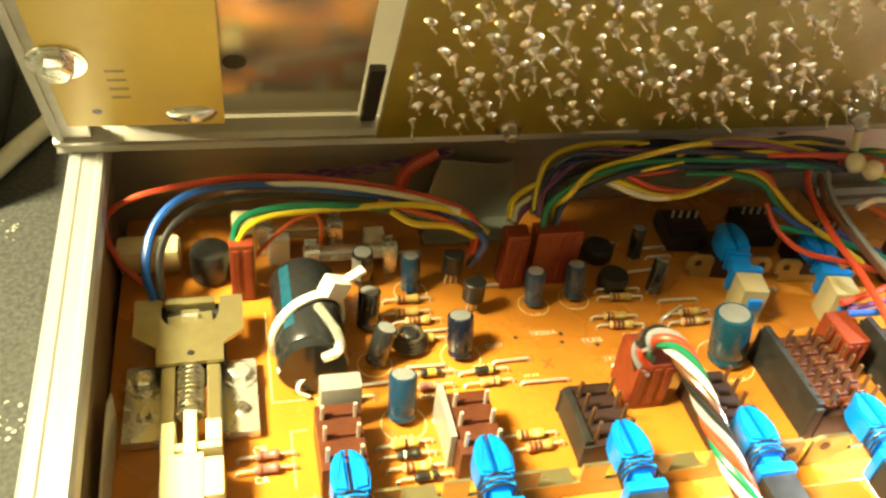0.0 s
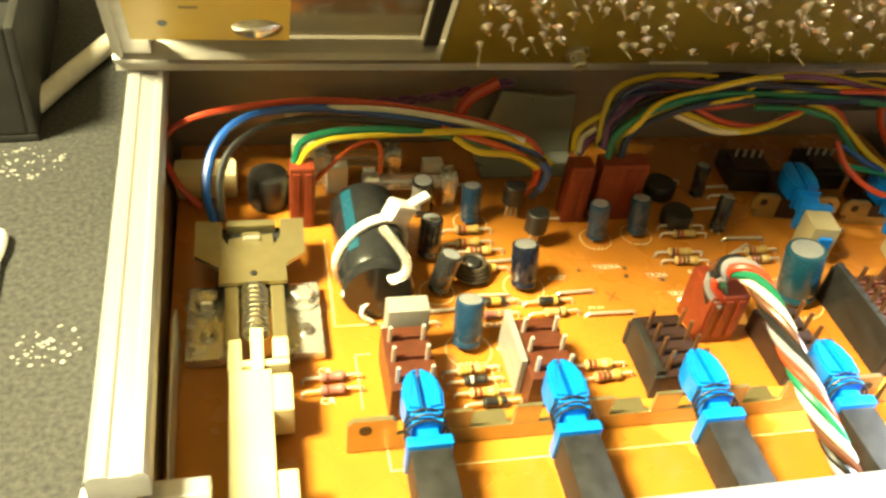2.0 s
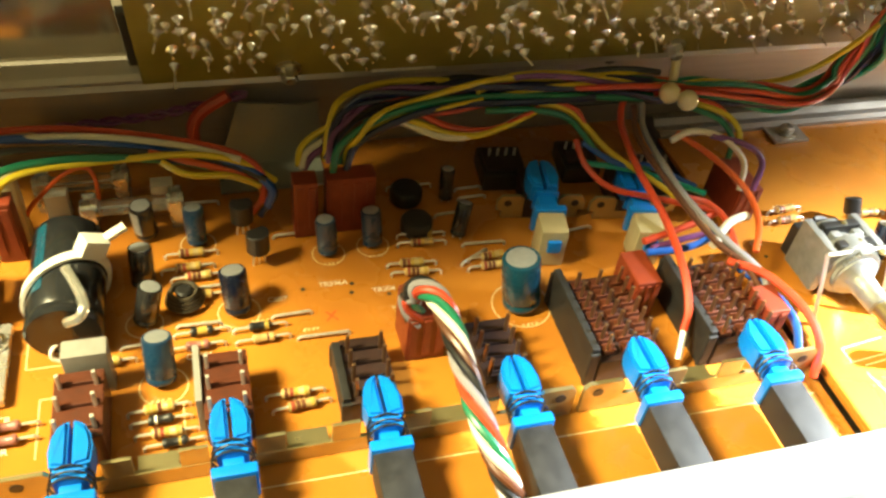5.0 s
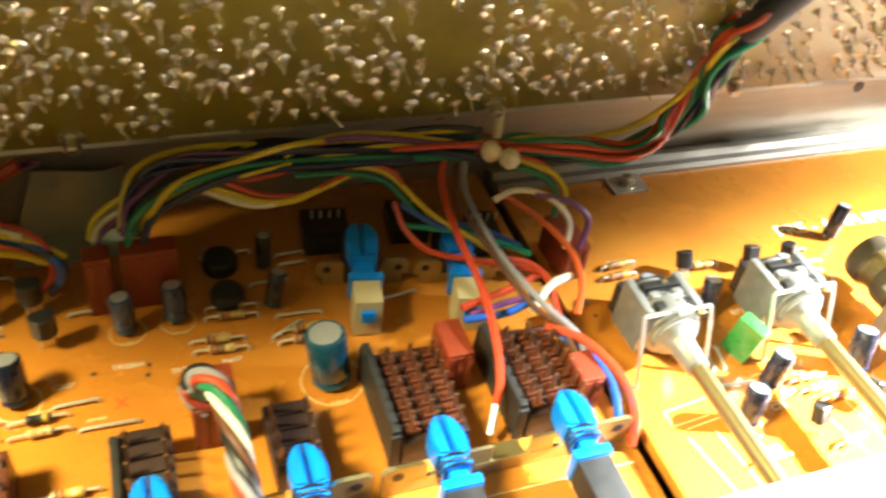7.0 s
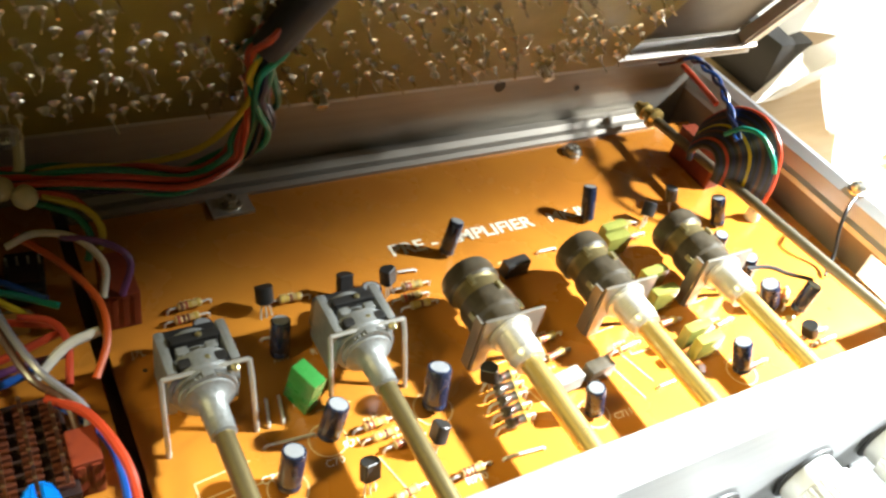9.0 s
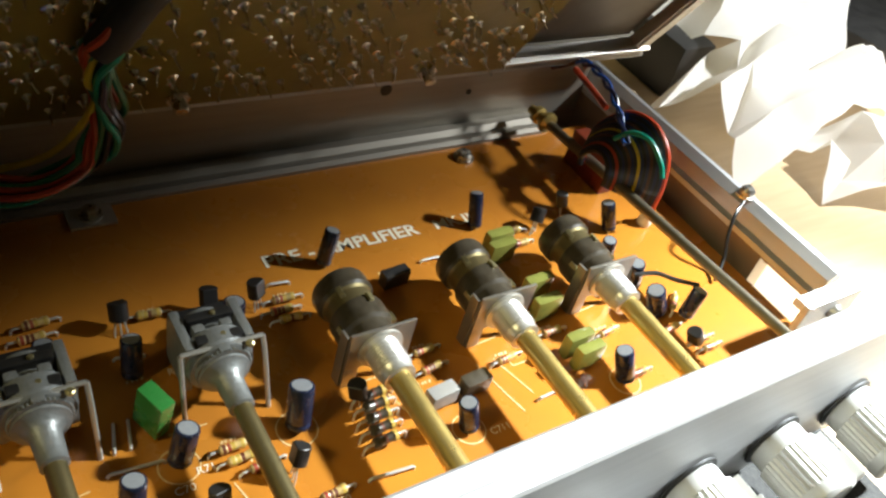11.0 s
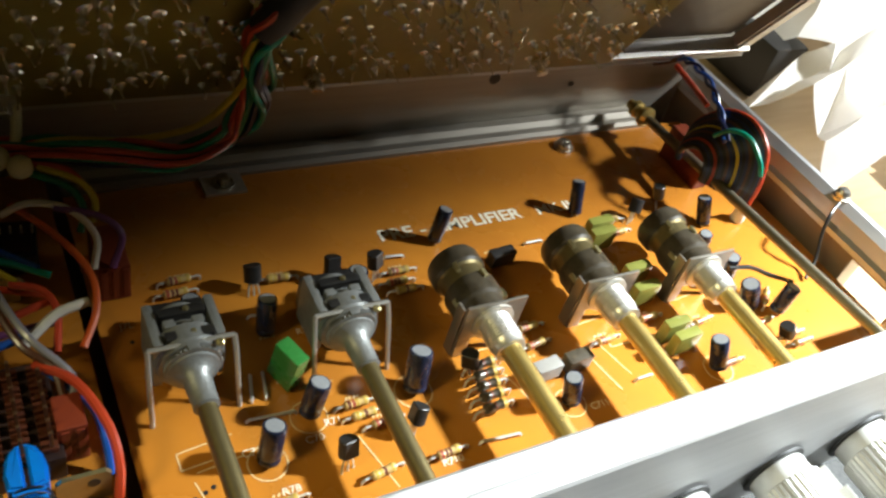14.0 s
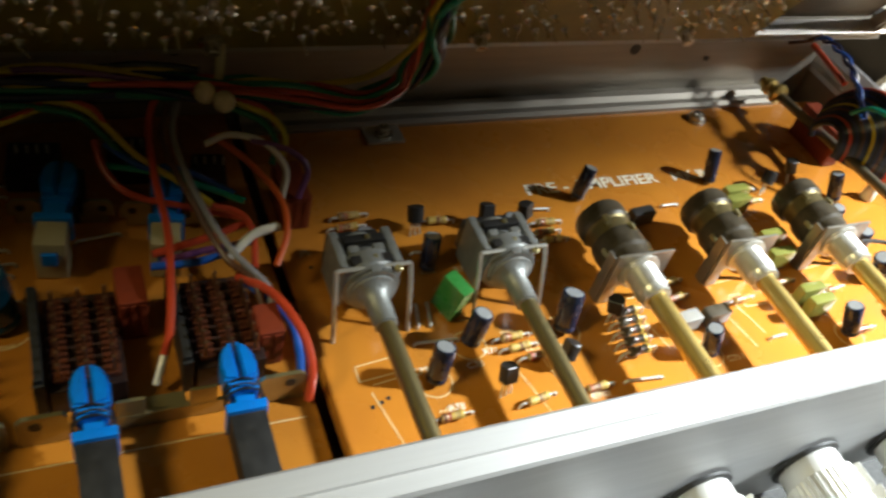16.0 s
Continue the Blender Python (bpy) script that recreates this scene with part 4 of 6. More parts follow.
def mounting_strip(x0, x1, label, xs):
    o = thing("switch_bracket", label, "bracket", None, "switch brackets")
    bm = bmesh.new()
    cuts = sorted(xs)
    box(x0, x1, 0.1206, 0.1216, 0.0002, 0.0048, 0.0002, bm)
    part("strip", bm, M_PLATED, o)
    edges = [x0] + [v for c in cuts for v in (c - 0.0046, c + 0.0046)] + [x1]
    for a, b in zip(edges[::2], edges[1::2]):
        if b - a > 0.003:
            if a == x0 or b == x1:
                hx = a + 0.0035 if a == x0 else b - 0.0035
                outline = [(a, 0.0048), (a, 0.0085), (a + 0.0012, 0.0098), (b - 0.001, 0.0098), (b, 0.0085), (b, 0.0048)]
                tab = slab([(p, q) for p, q in outline], 0.0010, pose(0, 0.1216, 0, 90, 0, 0))
                part("ear", tab, M_PLATED, o)
                part("hole", lathe([(0.0013, 0), (0.0013, 0.0001), (0, 0.0001)], 14, pose(hx, 0.12055, 0.0068, 90, 0, 0)), M_BLACK, o, "dark screw hole")
            else:
                bm = box(a, a + (b - a) * 0.28, 0.1207, 0.1215, 0.0046, 0.0102, 0.0002)
                box(b - (b - a) * 0.28, b, 0.1207, 0.1215, 0.0046, 0.0102, 0.0002, bm)
                part("tab", bm, M_PLATED, o)
                part("tongue", box(a + (b - a) * 0.30, b - (b - a) * 0.30, 0.1218, 0.1255, 0.0030, 0.0038, 0.0002), M_PLATED, o)


mounting_strip(-0.0090, 0.1085, "yellow-plated steel strip holding four push switches", (0.0053, 0.0345, 0.0650, 0.0950))
mounting_strip(0.1105, 0.1705, "yellow-plated steel strip holding two push switches", (0.1250, 0.1552))

# rear slide switches
def prong(e):
    outline = [(e * 0.0004, 0.0105), (e * 0.0036, 0.0108), (e * 0.0044, 0.0150), (e * 0.0040, 0.0190), (e * 0.0028, 0.0214), (e * 0.0012, 0.0222), (e * 0.0004, 0.0222)]
    bm = slab(outline if e > 0 else outline[::-1], 0.0056, Matrix.Translation((0, 0, 0.0078)))
    bmesh.ops.bevel(bm, geom=[q for q in bm.edges if q.verts[0].co.z > 0.011 and q.verts[1].co.z > 0.011], offset=0.0006, segments=2, affect="EDGES")
    return bm


for x, y in ((0.1212, 0.1735), (0.1470, 0.1695)):
    s = thing("slide_switch", "cream slide switch with a blue clip lever", "switch", pose(x, y, 0, 0, 0, -10), "rear slide switches")
    part("body", box(-0.0036, 0.0036, -0.0070, 0.0010, 0.0003, 0.0122, 0.0007), M_TANBOX, s, smooth=True)
    part("button", box(-0.0018, 0.0018, -0.0084, -0.0072, 0.0060, 0.0098, 0.0005), M_BLUE, s, "blue square button", smooth=True)
    clip = part("clip", box(-0.0026, 0.0026, 0.0030, 0.0108, 0.0070, 0.0118, 0.0008), M_BLUE, s, "blue plastic clip lever", smooth=True)
    for e in (-1, 1):
        part("prong", prong(e), M_BLUE, clip, smooth=True)
    part("collar", box(-0.0044, 0.0044, 0.0012, 0.0034, 0.0050, 0.0128, 0.0006), M_BLUE, clip, smooth=True)
    part("rib", box(-0.0034, 0.0034, 0.0082, 0.0090, 0.0068, 0.0128, 0.0003), M_BLUE, clip)
    part("socket", box(-0.0046, 0.0046, 0.0120, 0.0260, 0.0003, 0.0070, 0.0005), M_DARKSWITCH, s, "dark brown switch base")
for x, y in ((0.1238, 0.1860), (0.1500, 0.1815)):
    o = thing("switch_bracket", "yellow-plated steel bracket behind a slide switch", "bracket", pose(x, y, 0, 0, 0, -8), "switch brackets")
    part("strip", box(-0.0110, 0.0110, -0.0005, 0.0005, 0.0002, 0.0030, 0.0002), M_PLATED, o)
    for e in (-1, 1):
        part("ear", slab([(e * 0.0050, 0.0030), (e * 0.0126, 0.0030), (e * 0.0126, 0.0062), (e * 0.0112, 0.0080), (e * 0.0062, 0.0080), (e * 0.0050, 0.0070)][::e], 0.0010, pose(0, 0.0005, 0, 90, 0, 0)), M_PLATED, o)
        part("hole", lathe([(0.0011, 0), (0.0011, 0.0001), (0, 0.0001)], 12, pose(e * 0.0096, -0.00062, 0.0056, 90, 0, 0)), M_BLACK, o, "dark screw hole")
for x, y, wide in ((0.1180, 0.2040, 0.013), (0.1420, 0.2040, 0.011), (0.1625, 0.1945, 0.009)):
    o = thing("push_switch", "black switch body lying behind the steel brackets", "switch", pose(x, y, 0, 0, 0, -6), SW)
    part("body", box(-wide / 2, wide / 2, -0.0060, 0.0080, 0.0003, 0.0058, 0.0008), M_BLACK, o, smooth=True)
    part("lid", box(-wide / 2 + 0.001, wide / 2 - 0.001, -0.0040, 0.0060, 0.0059, 0.0070, 0.0005), M_DARKSWITCH, o, smooth=True)
    for k in range(4):
        part("pin", box(-0.0003 + (k - 1.5) * 0.0025, 0.0003 + (k - 1.5) * 0.0025, 0.0020, 0.0026, 0.0068, 0.0095), M_LEAD, o)


# ---- plug connectors ----
def plug(x0, x1, y0, y1, h, label, ways):
    o = thing("plug_connector", label, "connector", pose((x0 + x1) / 2, (y0 + y1) / 2, 0), "plug connectors")
    w, d = (x1 - x0) / 2, (y1 - y0) / 2
    part("housing", box(-w, w, -d, d, 0.0003, h, 0.0005), M_REDPLUG, o)
    for k in range(ways):
        along = -w + (k + 0.5) * 2 * w / ways
        part("rib", box(along - w / ways * 0.55, along + w / ways * 0.55, -d - 0.0003, -d + 0.0002, h * 0.15, h * 0.92, 0.0002), M_REDPLUG, o)
    return o


plug(-0.0160, -0.0100, 0.1900, 0.1950, 0.0185, "rust-red plug connector standing near the power switch", 2)
plug(0.0555, 0.0618, 0.1875, 0.1930, 0.0185, "rust-red plug connector with wires entering its top", 2)
plug(0.0640, 0.0770, 0.1880, 0.1935, 0.0185, "wide rust-red plug connector with wires entering its top", 4)
plug(0.0750, 0.0845, 0.1420, 0.1530, 0.0150, "rust-red plug connector at the end of a twisted cable", 3)
plug(0.1330, 0.1395, 0.1445, 0.1560, 0.0135, "orange-red plug connector beside a wide switch", 3)
plug(0.1620, 0.1680, 0.1310, 0.1400, 0.0125, "rust-red plug connector at the board edge", 2)
plug(0.1785, 0.1860, 0.1745, 0.1900, 0.0120, "rust-red plug connector at the pre-amplifier board edge", 3)
plug(0.3850, 0.3915, 0.1780, 0.1990, 0.0140, "rust-red plug connector beside the side wall", 4)

o = thing("plastic_block", "pale plastic block standing behind a red plug", "block", pose(-0.0122, 0.1985, 0))
part("block", box(-0.0028, 0.0028, -0.0024, 0.0024, 0.0003, 0.0215, 0.0006), M_CREAM, o, smooth=True)

# ---- power switch mechanism ----
sw = thing("power_switch", "plated steel power switch mechanism with a spring and cream lever", "switch")
outline = [(-0.0384, 0.1827), (-0.0384, 0.1706), (-0.0330, 0.1662), (-0.0330, 0.1612), (-0.0182, 0.1612), (-0.0182, 0.1668), (-0.0136, 0.1706), (-0.0134, 0.1827), (-0.0190, 0.1827)]
outline += [(-0.0257 + 0.0067 * math.cos(a), 0.1780 + 0.0067 * math.sin(a)) for a in (radians(-15 * k) for k in range(13))] + [(-0.0324, 0.1827)]
part("cover_plate", slab(outline, 0.0010, Matrix.Translation((0, 0, 0.0084))), M_PLATED, sw)
part("body", box(-0.0335, -0.0180, 0.1615, 0.1835, 0.0003, 0.0062, 0.0004), M_BLACKROD, sw)
part("rear_lip", box(-0.0316, -0.0200, 0.1812, 0.1834, 0.0062, 0.0088, 0.0004), M_PLATED, sw, smooth=True)
bm = slab([(-0.0050, -0.0030), (-0.0022, -0.0044), (0.0028, -0.0042), (0.0052, -0.0016), (0.0048, 0.0020), (0.0022, 0.0016), (0.0018, 0.0028), (-0.0020, 0.0028), (-0.0024, 0.0010), (-0.0054, 0.0004)], 0.0012, pose(-0.0257, 0.1775, 0.0064))
part("latch", bm, M_PLATED, sw, "pressed steel latch plate")
part("latch_bar", box(-0.0276, -0.0238, 0.1768, 0.1780, 0.0074, 0.0086, 0.0003), M_ZINC, sw)
part("pivot", lathe([(0.0009, 0), (0.0006, 0.0003), (0, 0.0003)], 10, pose(-0.0254, 0.1640, 0.0094)), M_BLACK, sw)
for x0, x1 in ((-0.0402, -0.0316), (-0.0192, -0.0110)):
    foot = part("foot", box(x0, x1, 0.1450, 0.1670, 0.0004, 0.0030, 0.0008), M_ZINC, sw, "bright zinc mounting foot", smooth=True)
    c = (x0 + x1) / 2
    part("hex_bolt", hexagon_bolt(0.0026, 0.0028, pose(c + 0.0001, 0.1612, 0.0030)), M_ZINC, foot)
    part("small_screw", disc_screw(0.0014, 0.0016, pose(c + 0.0004, 0.1515, 0.0030)), M_STEEL, foot)
for x0, x1 in ((-0.0318, -0.0288), (-0.0220, -0.0190)):
    part("guide_rail", box(x0, x1, 0.1440, 0.1612, 0.0030, 0.0082, 0.0004), M_PLATED, sw)
part("spring", tube([(-0.0254 + 0.0026 * math.cos(a), 0.1465 + 0.0142 * a / 62.8, 0.0078 + 0.0026 * math.sin(a)) for a in (0.4 * k for k in range(157))], 0.00042, 5), M_STEEL, sw, "coiled steel spring", smooth=True)
part("spring_rod", tube([(-0.0254, 0.1350, 0.0080), (-0.0254, 0.1612, 0.0080)], 0.0012, 10), M_CREAM, sw, smooth=True)
lever = part("lever", box(-0.0310, -0.0226, 0.0880, 0.1355, 0.0020, 0.0100, 0.0005), M_CREAM, sw, "long cream plastic lever", smooth=True)
part("cross_bar", box(-0.0312, -0.0190, 0.1368, 0.1385, 0.0030, 0.0095, 0.0004), M_CREAM, lever, smooth=True)
part("shoulder", box(-0.0312, -0.0284, 0.1355, 0.1440, 0.0030, 0.0098, 0.0004), M_CREAM, lever, smooth=True)
part("shoulder", box(-0.0222, -0.0190, 0.1385, 0.1440, 0.0030, 0.0098, 0.0004), M_CREAM, lever, smooth=True)
part("stem", box(-0.0266, -0.0240, 0.1350, 0.1475, 0.0040, 0.0102, 0.0004), M_CREAM, lever, smooth=True)
part("lug", box(-0.0226, -0.0187, 0.1250, 0.1342, 0.0020, 0.0098, 0.0005), M_CREAM, lever, smooth=True)
part("lug", box(-0.0224, -0.0188, 0.0960, 0.1118, 0.0020, 0.0098, 0.0005), M_CREAM, lever, smooth=True)
for z, w in ((0.0003, 0.0065), (0.0056, 0.0050)):
    o = thing("terminal_block", "cream plastic terminal block beside the side rail", "terminal block", pose(-0.0370, 0.2095 - z, z), "terminal blocks")
    part("block", box(-0.0072, 0.0082, -w, w * 0.5, 0.0, 0.0052, 0.0014), M_CREAM, o, smooth=True)
strip = thing("insulating_strip", "thin pale strip curling beside the side rail", "strip", pose(-0.0418, 0, 0))
part("strip", slab([(0.1030, 0.0002), (0.1180, 0.0002), (0.1420, 0.0002), (0.1520, 0.0002), (0.1535, 0.0100), (0.1480, 0.0128), (0.1380, 0.0120), (0.1200, 0.0095), (0.1080, 0.0045)], 0.0004, pose(0, 0, 0, 0, 0, 0) @ Matrix(((0, 0, 1, 0), (1, 0, 0, 0), (0, 1, 0, 0), (0, 0, 0, 1)))), M_WHITE, strip)

# ---- fuses and small parts ----
for x0, x1, y in ((-0.0090, 0.0150, 0.2105), (0.0030, 0.0285, 0.1995)):
    f = thing("fuse", "glass tube fuse with metal end caps in clips", "fuse", pose((x0 + x1) / 2, y, 0.0068), "glass fuses")
    w = (x1 - x0) / 2
    part("glass_tube", lathe([(0.0022, -w + 0.003), (0.0022, w - 0.003)], 18, pose(0, 0, 0, 0, 90, 0)), M_GLASS, f, smooth=True)
    part("element", tube([(-w + 0.003, 0, 0), (w - 0.003, 0, 0)], 0.0002, 5), M_LEAD, f)
    for s in (-1, 1):
        part("end_cap", lathe([(0.0021, 0), (0.0026, 0.0003), (0.0026, 0.0042), (0.0022, 0.0046)], 18, pose(s * w, 0, 0, 0, -90 * s, 0)), M_ZINC, f, smooth=True)
        clip = part("clip", box(s * (w - 0.0022) - 0.0017, s * (w - 0.0022) + 0.0017, -0.0030, 0.0030, -0.0068, -0.0028, 0.0004), M_ZINC, f)
        for e in (-1, 1):
            part("jaw", box(s * (w - 0.0022) - 0.0017, s * (w - 0.0022) + 0.0017, e * 0.0030 - 0.0003, e * 0.0030 + 0.0003, -0.0030, 0.0026, 0.0002), M_ZINC, clip)
for x, y in ((-0.0030, 0.2055), (0.0230, 0.2060)):
    o = thing("plastic_block", "small white square plastic block beside a fuse", "block", pose(x, y, 0))
    part("block", box(-0.0028, 0.0028, -0.0020, 0.0020, 0.0003, 0.0085, 0.0005), M_WHITE, o, smooth=True)
coil = thing("choke_coil", "dark wire-wound choke lying on the amplifier board", "coil", pose(0.0267, 0.1690, 0.0018))
for k in range(4):
    part("turn", tube([((0.0042 - 0.0004 * k) * math.cos(a), (0.0042 - 0.0004 * k) * math.sin(a), k * 0.0009) for a in (2 * math.pi * j / 28 for j in range(29))], 0.0006, 6), M_DKBROWN, coil, smooth=True)
part("core", lathe([(0.0020, -0.0015), (0.0020, 0.0030), (0.0015, 0.0034), (0, 0.0034)], 16), M_BLACK, coil, smooth=True)
tab = thing("mounting_tab", "flat aluminium tab with a bolt at the board edge", "bracket", pose(0.2205, 0.2115, 0.0002))
part("tab", box(-0.0063, 0.0063, -0.0040, 0.0060, 0, 0.0010, 0.0003), M_BUSH, tab)
part("bolt", hexagon_bolt(0.0022, 0.0028, pose(0, 0.0005, 0.0010)), M_STEEL, tab)
o = thing("board_screw", "round-headed steel screw at the board corner", "screw", pose(0.3465, 0.2095, 0))
part("head", disc_screw(0.0030, 0.0030, Matrix()), M_STEEL, o, smooth=True)
o = thing("grey_bracket", "pale grey bent metal plate behind the connectors", "bracket", pose(0.0530, 0.2200, 0))
part("plate", slab([(-0.0150, 0.0005), (0.0142, 0.0005), (0.0142, 0.0190), (0.0090, 0.0180), (-0.0080, 0.0200)], 0.0010, pose(0, 0, 0, 78, 0, 0)), M_GREYPLATE, o)
part("foot", box(-0.0150, 0.0142, -0.0120, 0.0, 0.0003, 0.0013, 0.0003), M_GREYPLATE, o)

# ---- wiring ----
def wire(points, colour, parent, r=0.00088, name="wire"):
    return part(name, tube(glide(points, 7), r, 8), WIRE[colour], parent, smooth=True)


def bundle(points, colours, spread, parent, r=0.00085, turns=0.6, seed=1):
    """Wires that lie side by side along one line and change places slowly."""
    rnd = random.Random(seed)
    line = glide(points, 8)
    n = len(line)
    for k, colour in enumerate(colours):
        a0, dist, spin = rnd.uniform(0, 6.28), spread * math.sqrt((k + 0.5) / len(colours)), turns * rnd.uniform(-1, 1) * 6.28
        out = []
        for i, q in enumerate(line):
            way = (line[min(i + 1, n - 1)] - line[max(i - 1, 0)]).normalized()
            side = way.cross(Vector((0, 0, 1))).normalized()
            up = side.cross(way)
            a = a0 + spin * i / n
            squeeze = dist * (0.75 + 0.25 * math.sin(i * 0.35 + k))
            out.append(q + side * math.cos(a) * squeeze + up * math.sin(a) * squeeze)
        part("wire", tube(out, r, 7), WIRE[colour], parent, smooth=True)


power = thing("wire_harness", "loom of coloured wires arching from the power switch", "wiring")
wire([(-0.0379, 0.1948, 0.0040), (-0.0433, 0.1978, 0.0100), (-0.0460, 0.2033, 0.0180), (-0.0386, 0.2060, 0.0230), (-0.0227, 0.2079, 0.0255), (-0.0022, 0.2087, 0.0260), (0.0214, 0.2034, 0.0255), (0.0411, 0.1976, 0.0230), (0.0484, 0.1942, 0.0180), (0.0483, 0.1935, 0.0090)], "red", power)
wire([(-0.0341, 0.1829, 0.0090), (-0.0357, 0.1882, 0.0150), (-0.0334, 0.1965, 0.0210), (-0.0266, 0.2031, 0.0245), (-0.0147, 0.2051, 0.0260), (0.0016, 0.2036, 0.0260), (0.0210, 0.2002, 0.0240), (0.0425, 0.1955, 0.0200), (0.0502, 0.1919, 0.0150), (0.0494, 0.1923, 0.0080)], "blue", power, 0.0011)
wire([(-0.0323, 0.1828, 0.0090), (-0.0324, 0.1909, 0.0160), (-0.0287, 0.1968, 0.0210), (-0.0201, 0.2011, 0.0240), (-0.0054, 0.2018, 0.0250), (0.0179, 0.1987, 0.0245), (0.0381, 0.1964, 0.0210), (0.0494, 0.1925, 0.0170)], "black", power, 0.0010)
wire([(-0.0148, 0.1932, 0.0180), (-0.0129, 0.1946, 0.0230), (-0.0070, 0.1957, 0.0250), (0.0038, 0.1962, 0.0255), (0.0147, 0.1959, 0.0250), (0.0278, 0.1971, 0.0218), (0.0355, 0.1972, 0.0190)], "green", power, 0.0010)
wire([(-0.0138, 0.1927, 0.0180), (-0.0106, 0.1940, 0.0220), (-0.0030, 0.1952, 0.0240), (0.0147, 0.1958, 0.0245), (0.0317, 0.1956, 0.0245), (0.0438, 0.1953, 0.0210), (0.0519, 0.1942, 0.0150)], "yellow", power)
wire([(0.0247, 0.1943, 0.0240), (0.0307, 0.1923, 0.0210), (0.0405, 0.1929, 0.0190), (0.0479, 0.1928, 0.0150)], "yellow", power)
wire([(-0.0161, 0.2065, 0.0235), (-0.0079, 0.2048, 0.0262), (0.0098, 0.2026, 0.0268), (0.0294, 0.1989, 0.0250), (0.0436, 0.1950, 0.0220)], "white", power)
wire([(0.0220, 0.1978, 0.0245), (0.0318, 0.1952, 0.0225), (0.0439, 0.1940, 0.0180), (0.0486, 0.1946, 0.0110), (0.0451, 0.1927, 0.0060)], "orange", power)
wire([(0.0206, 0.1972, 0.0238), (0.0348, 0.1952, 0.0215), (0.0462, 0.1943, 0.0180), (0.0514, 0.1932, 0.0120), (0.0471, 0.1913, 0.0060)], "navy", power)
wire([(-0.0103, 0.1990, 0.0060), (-0.0073, 0.1997, 0.0100), (0.0000, 0.2020, 0.0160), (0.0057, 0.2024, 0.0180), (0.0078, 0.2017, 0.0150), (0.0078, 0.2011, 0.0080)], "orange", power, 0.0006)
twist = thing("twisted_wire", "purple twisted wire pair lying along the back", "wiring")
for ph in (0, math.pi):
    line = glide([(-0.0076, 0.2240, 0.0145), (0.0060, 0.2240, 0.0156), (0.0215, 0.2235, 0.0170), (0.0339, 0.2230, 0.0197), (0.0478, 0.2220, 0.0234)], 14)
    part("wire", tube([q + Vector((0, 0.0008 * math.cos(i * 0.55 + ph), 0.0008 * math.sin(i * 0.55 + ph))) for i, q in enumerate(line)], 0.0007, 7), WIRE["purple"], twist, smooth=True)
wire([(0.0323, 0.2183, 0.0100), (0.0328, 0.2193, 0.0160), (0.0358, 0.2202, 0.0200), (0.0427, 0.2209, 0.0240)], "red", twist, 0.0018)

loom = thing("wire_harness", "thick loom of coloured wires running under the upper deck", "wiring")
bundle([(0.0670, 0.1963, 0.0180), (0.0701, 0.1989, 0.0240), (0.0779, 0.2016, 0.0280), (0.0930, 0.2031, 0.0300), (0.1116, 0.2034, 0.0305), (0.1343, 0.2033, 0.0310), (0.1599, 0.2016, 0.0290)], ["navy", "black", "green", "navy", "red", "navy", "brown", "purple", "yellow", "black", "navy", "red", "green", "black", "purple", "navy", "yellow", "black"], 0.0058, loom, seed=4)
wire([(0.0649, 0.1961, 0.0185), (0.0664, 0.2005, 0.0250), (0.0698, 0.2054, 0.0300), (0.0776, 0.2085, 0.0320), (0.0880, 0.2088, 0.0330), (0.1000, 0.2077, 0.0330)], "yellow", loom)
wire([(0.0578, 0.1950, 0.0185), (0.0589, 0.1986, 0.0210), (0.0626, 0.2013, 0.0230), (0.0693, 0.2023, 0.0260)], "yellow", loom)
wire([(0.0585, 0.1938, 0.0185), (0.0606, 0.1978, 0.0205), (0.0645, 0.2001, 0.0215), (0.0691, 0.2014, 0.0240)], "white", loom)
wire([(0.0590, 0.1938, 0.0180), (0.0614, 0.1964, 0.0200), (0.0657, 0.1991, 0.0210), (0.0703, 0.2001, 0.0230)], "purple", loom)
wire([(0.1060, 0.2010, 0.0335), (0.1174, 0.2056, 0.0345), (0.1326, 0.2050, 0.0345), (0.1492, 0.2030, 0.0325), (0.1589, 0.2020, 0.0300)], "yellow", loom)
wire([(0.0685, 0.2016, 0.0235), (0.0780, 0.2022, 0.0290), (0.0900, 0.2035, 0.0315), (0.1066, 0.2031, 0.0330), (0.1243, 0.2044, 0.0345), (0.1490, 0.2020, 0.0315), (0.1586, 0.2011, 0.0295)], "red", loom)
wire([(0.0707, 0.2022, 0.0250), (0.0826, 0.2036, 0.0300), (0.0962, 0.2042, 0.0325), (0.1114, 0.2035, 0.0330)], "purple", loom)
wire([(0.0660, 0.1914, 0.0175), (0.0684, 0.1947, 0.0235), (0.0772, 0.1972, 0.0288), (0.0922, 0.1999, 0.0315), (0.1075, 0.2003, 0.0320), (0.1261, 0.1990, 0.0318), (0.1546, 0.1992, 0.0285)], "green", loom, 0.0010)
wire([(0.0697, 0.1920, 0.0180), (0.0732, 0.1955, 0.0235), (0.0852, 0.1975, 0.0288), (0.1003, 0.1989, 0.0310), (0.1195, 0.1980, 0.0310), (0.1393, 0.1985, 0.0305)], "navy", loom, 0.0010)
wire([(0.0860, 0.1981, 0.0290), (0.0979, 0.1983, 0.0312), (0.1072, 0.1993, 0.0320)], "yellow", loom, 0.0006)
wire([(0.0840, 0.1991, 0.0292), (0.0914, 0.1968, 0.0268), (0.0972, 0.1942, 0.0255), (0.1044, 0.1926, 0.0255), (0.1119, 0.1932, 0.0272), (0.1222, 0.1961, 0.0295)], "yellow", loom)
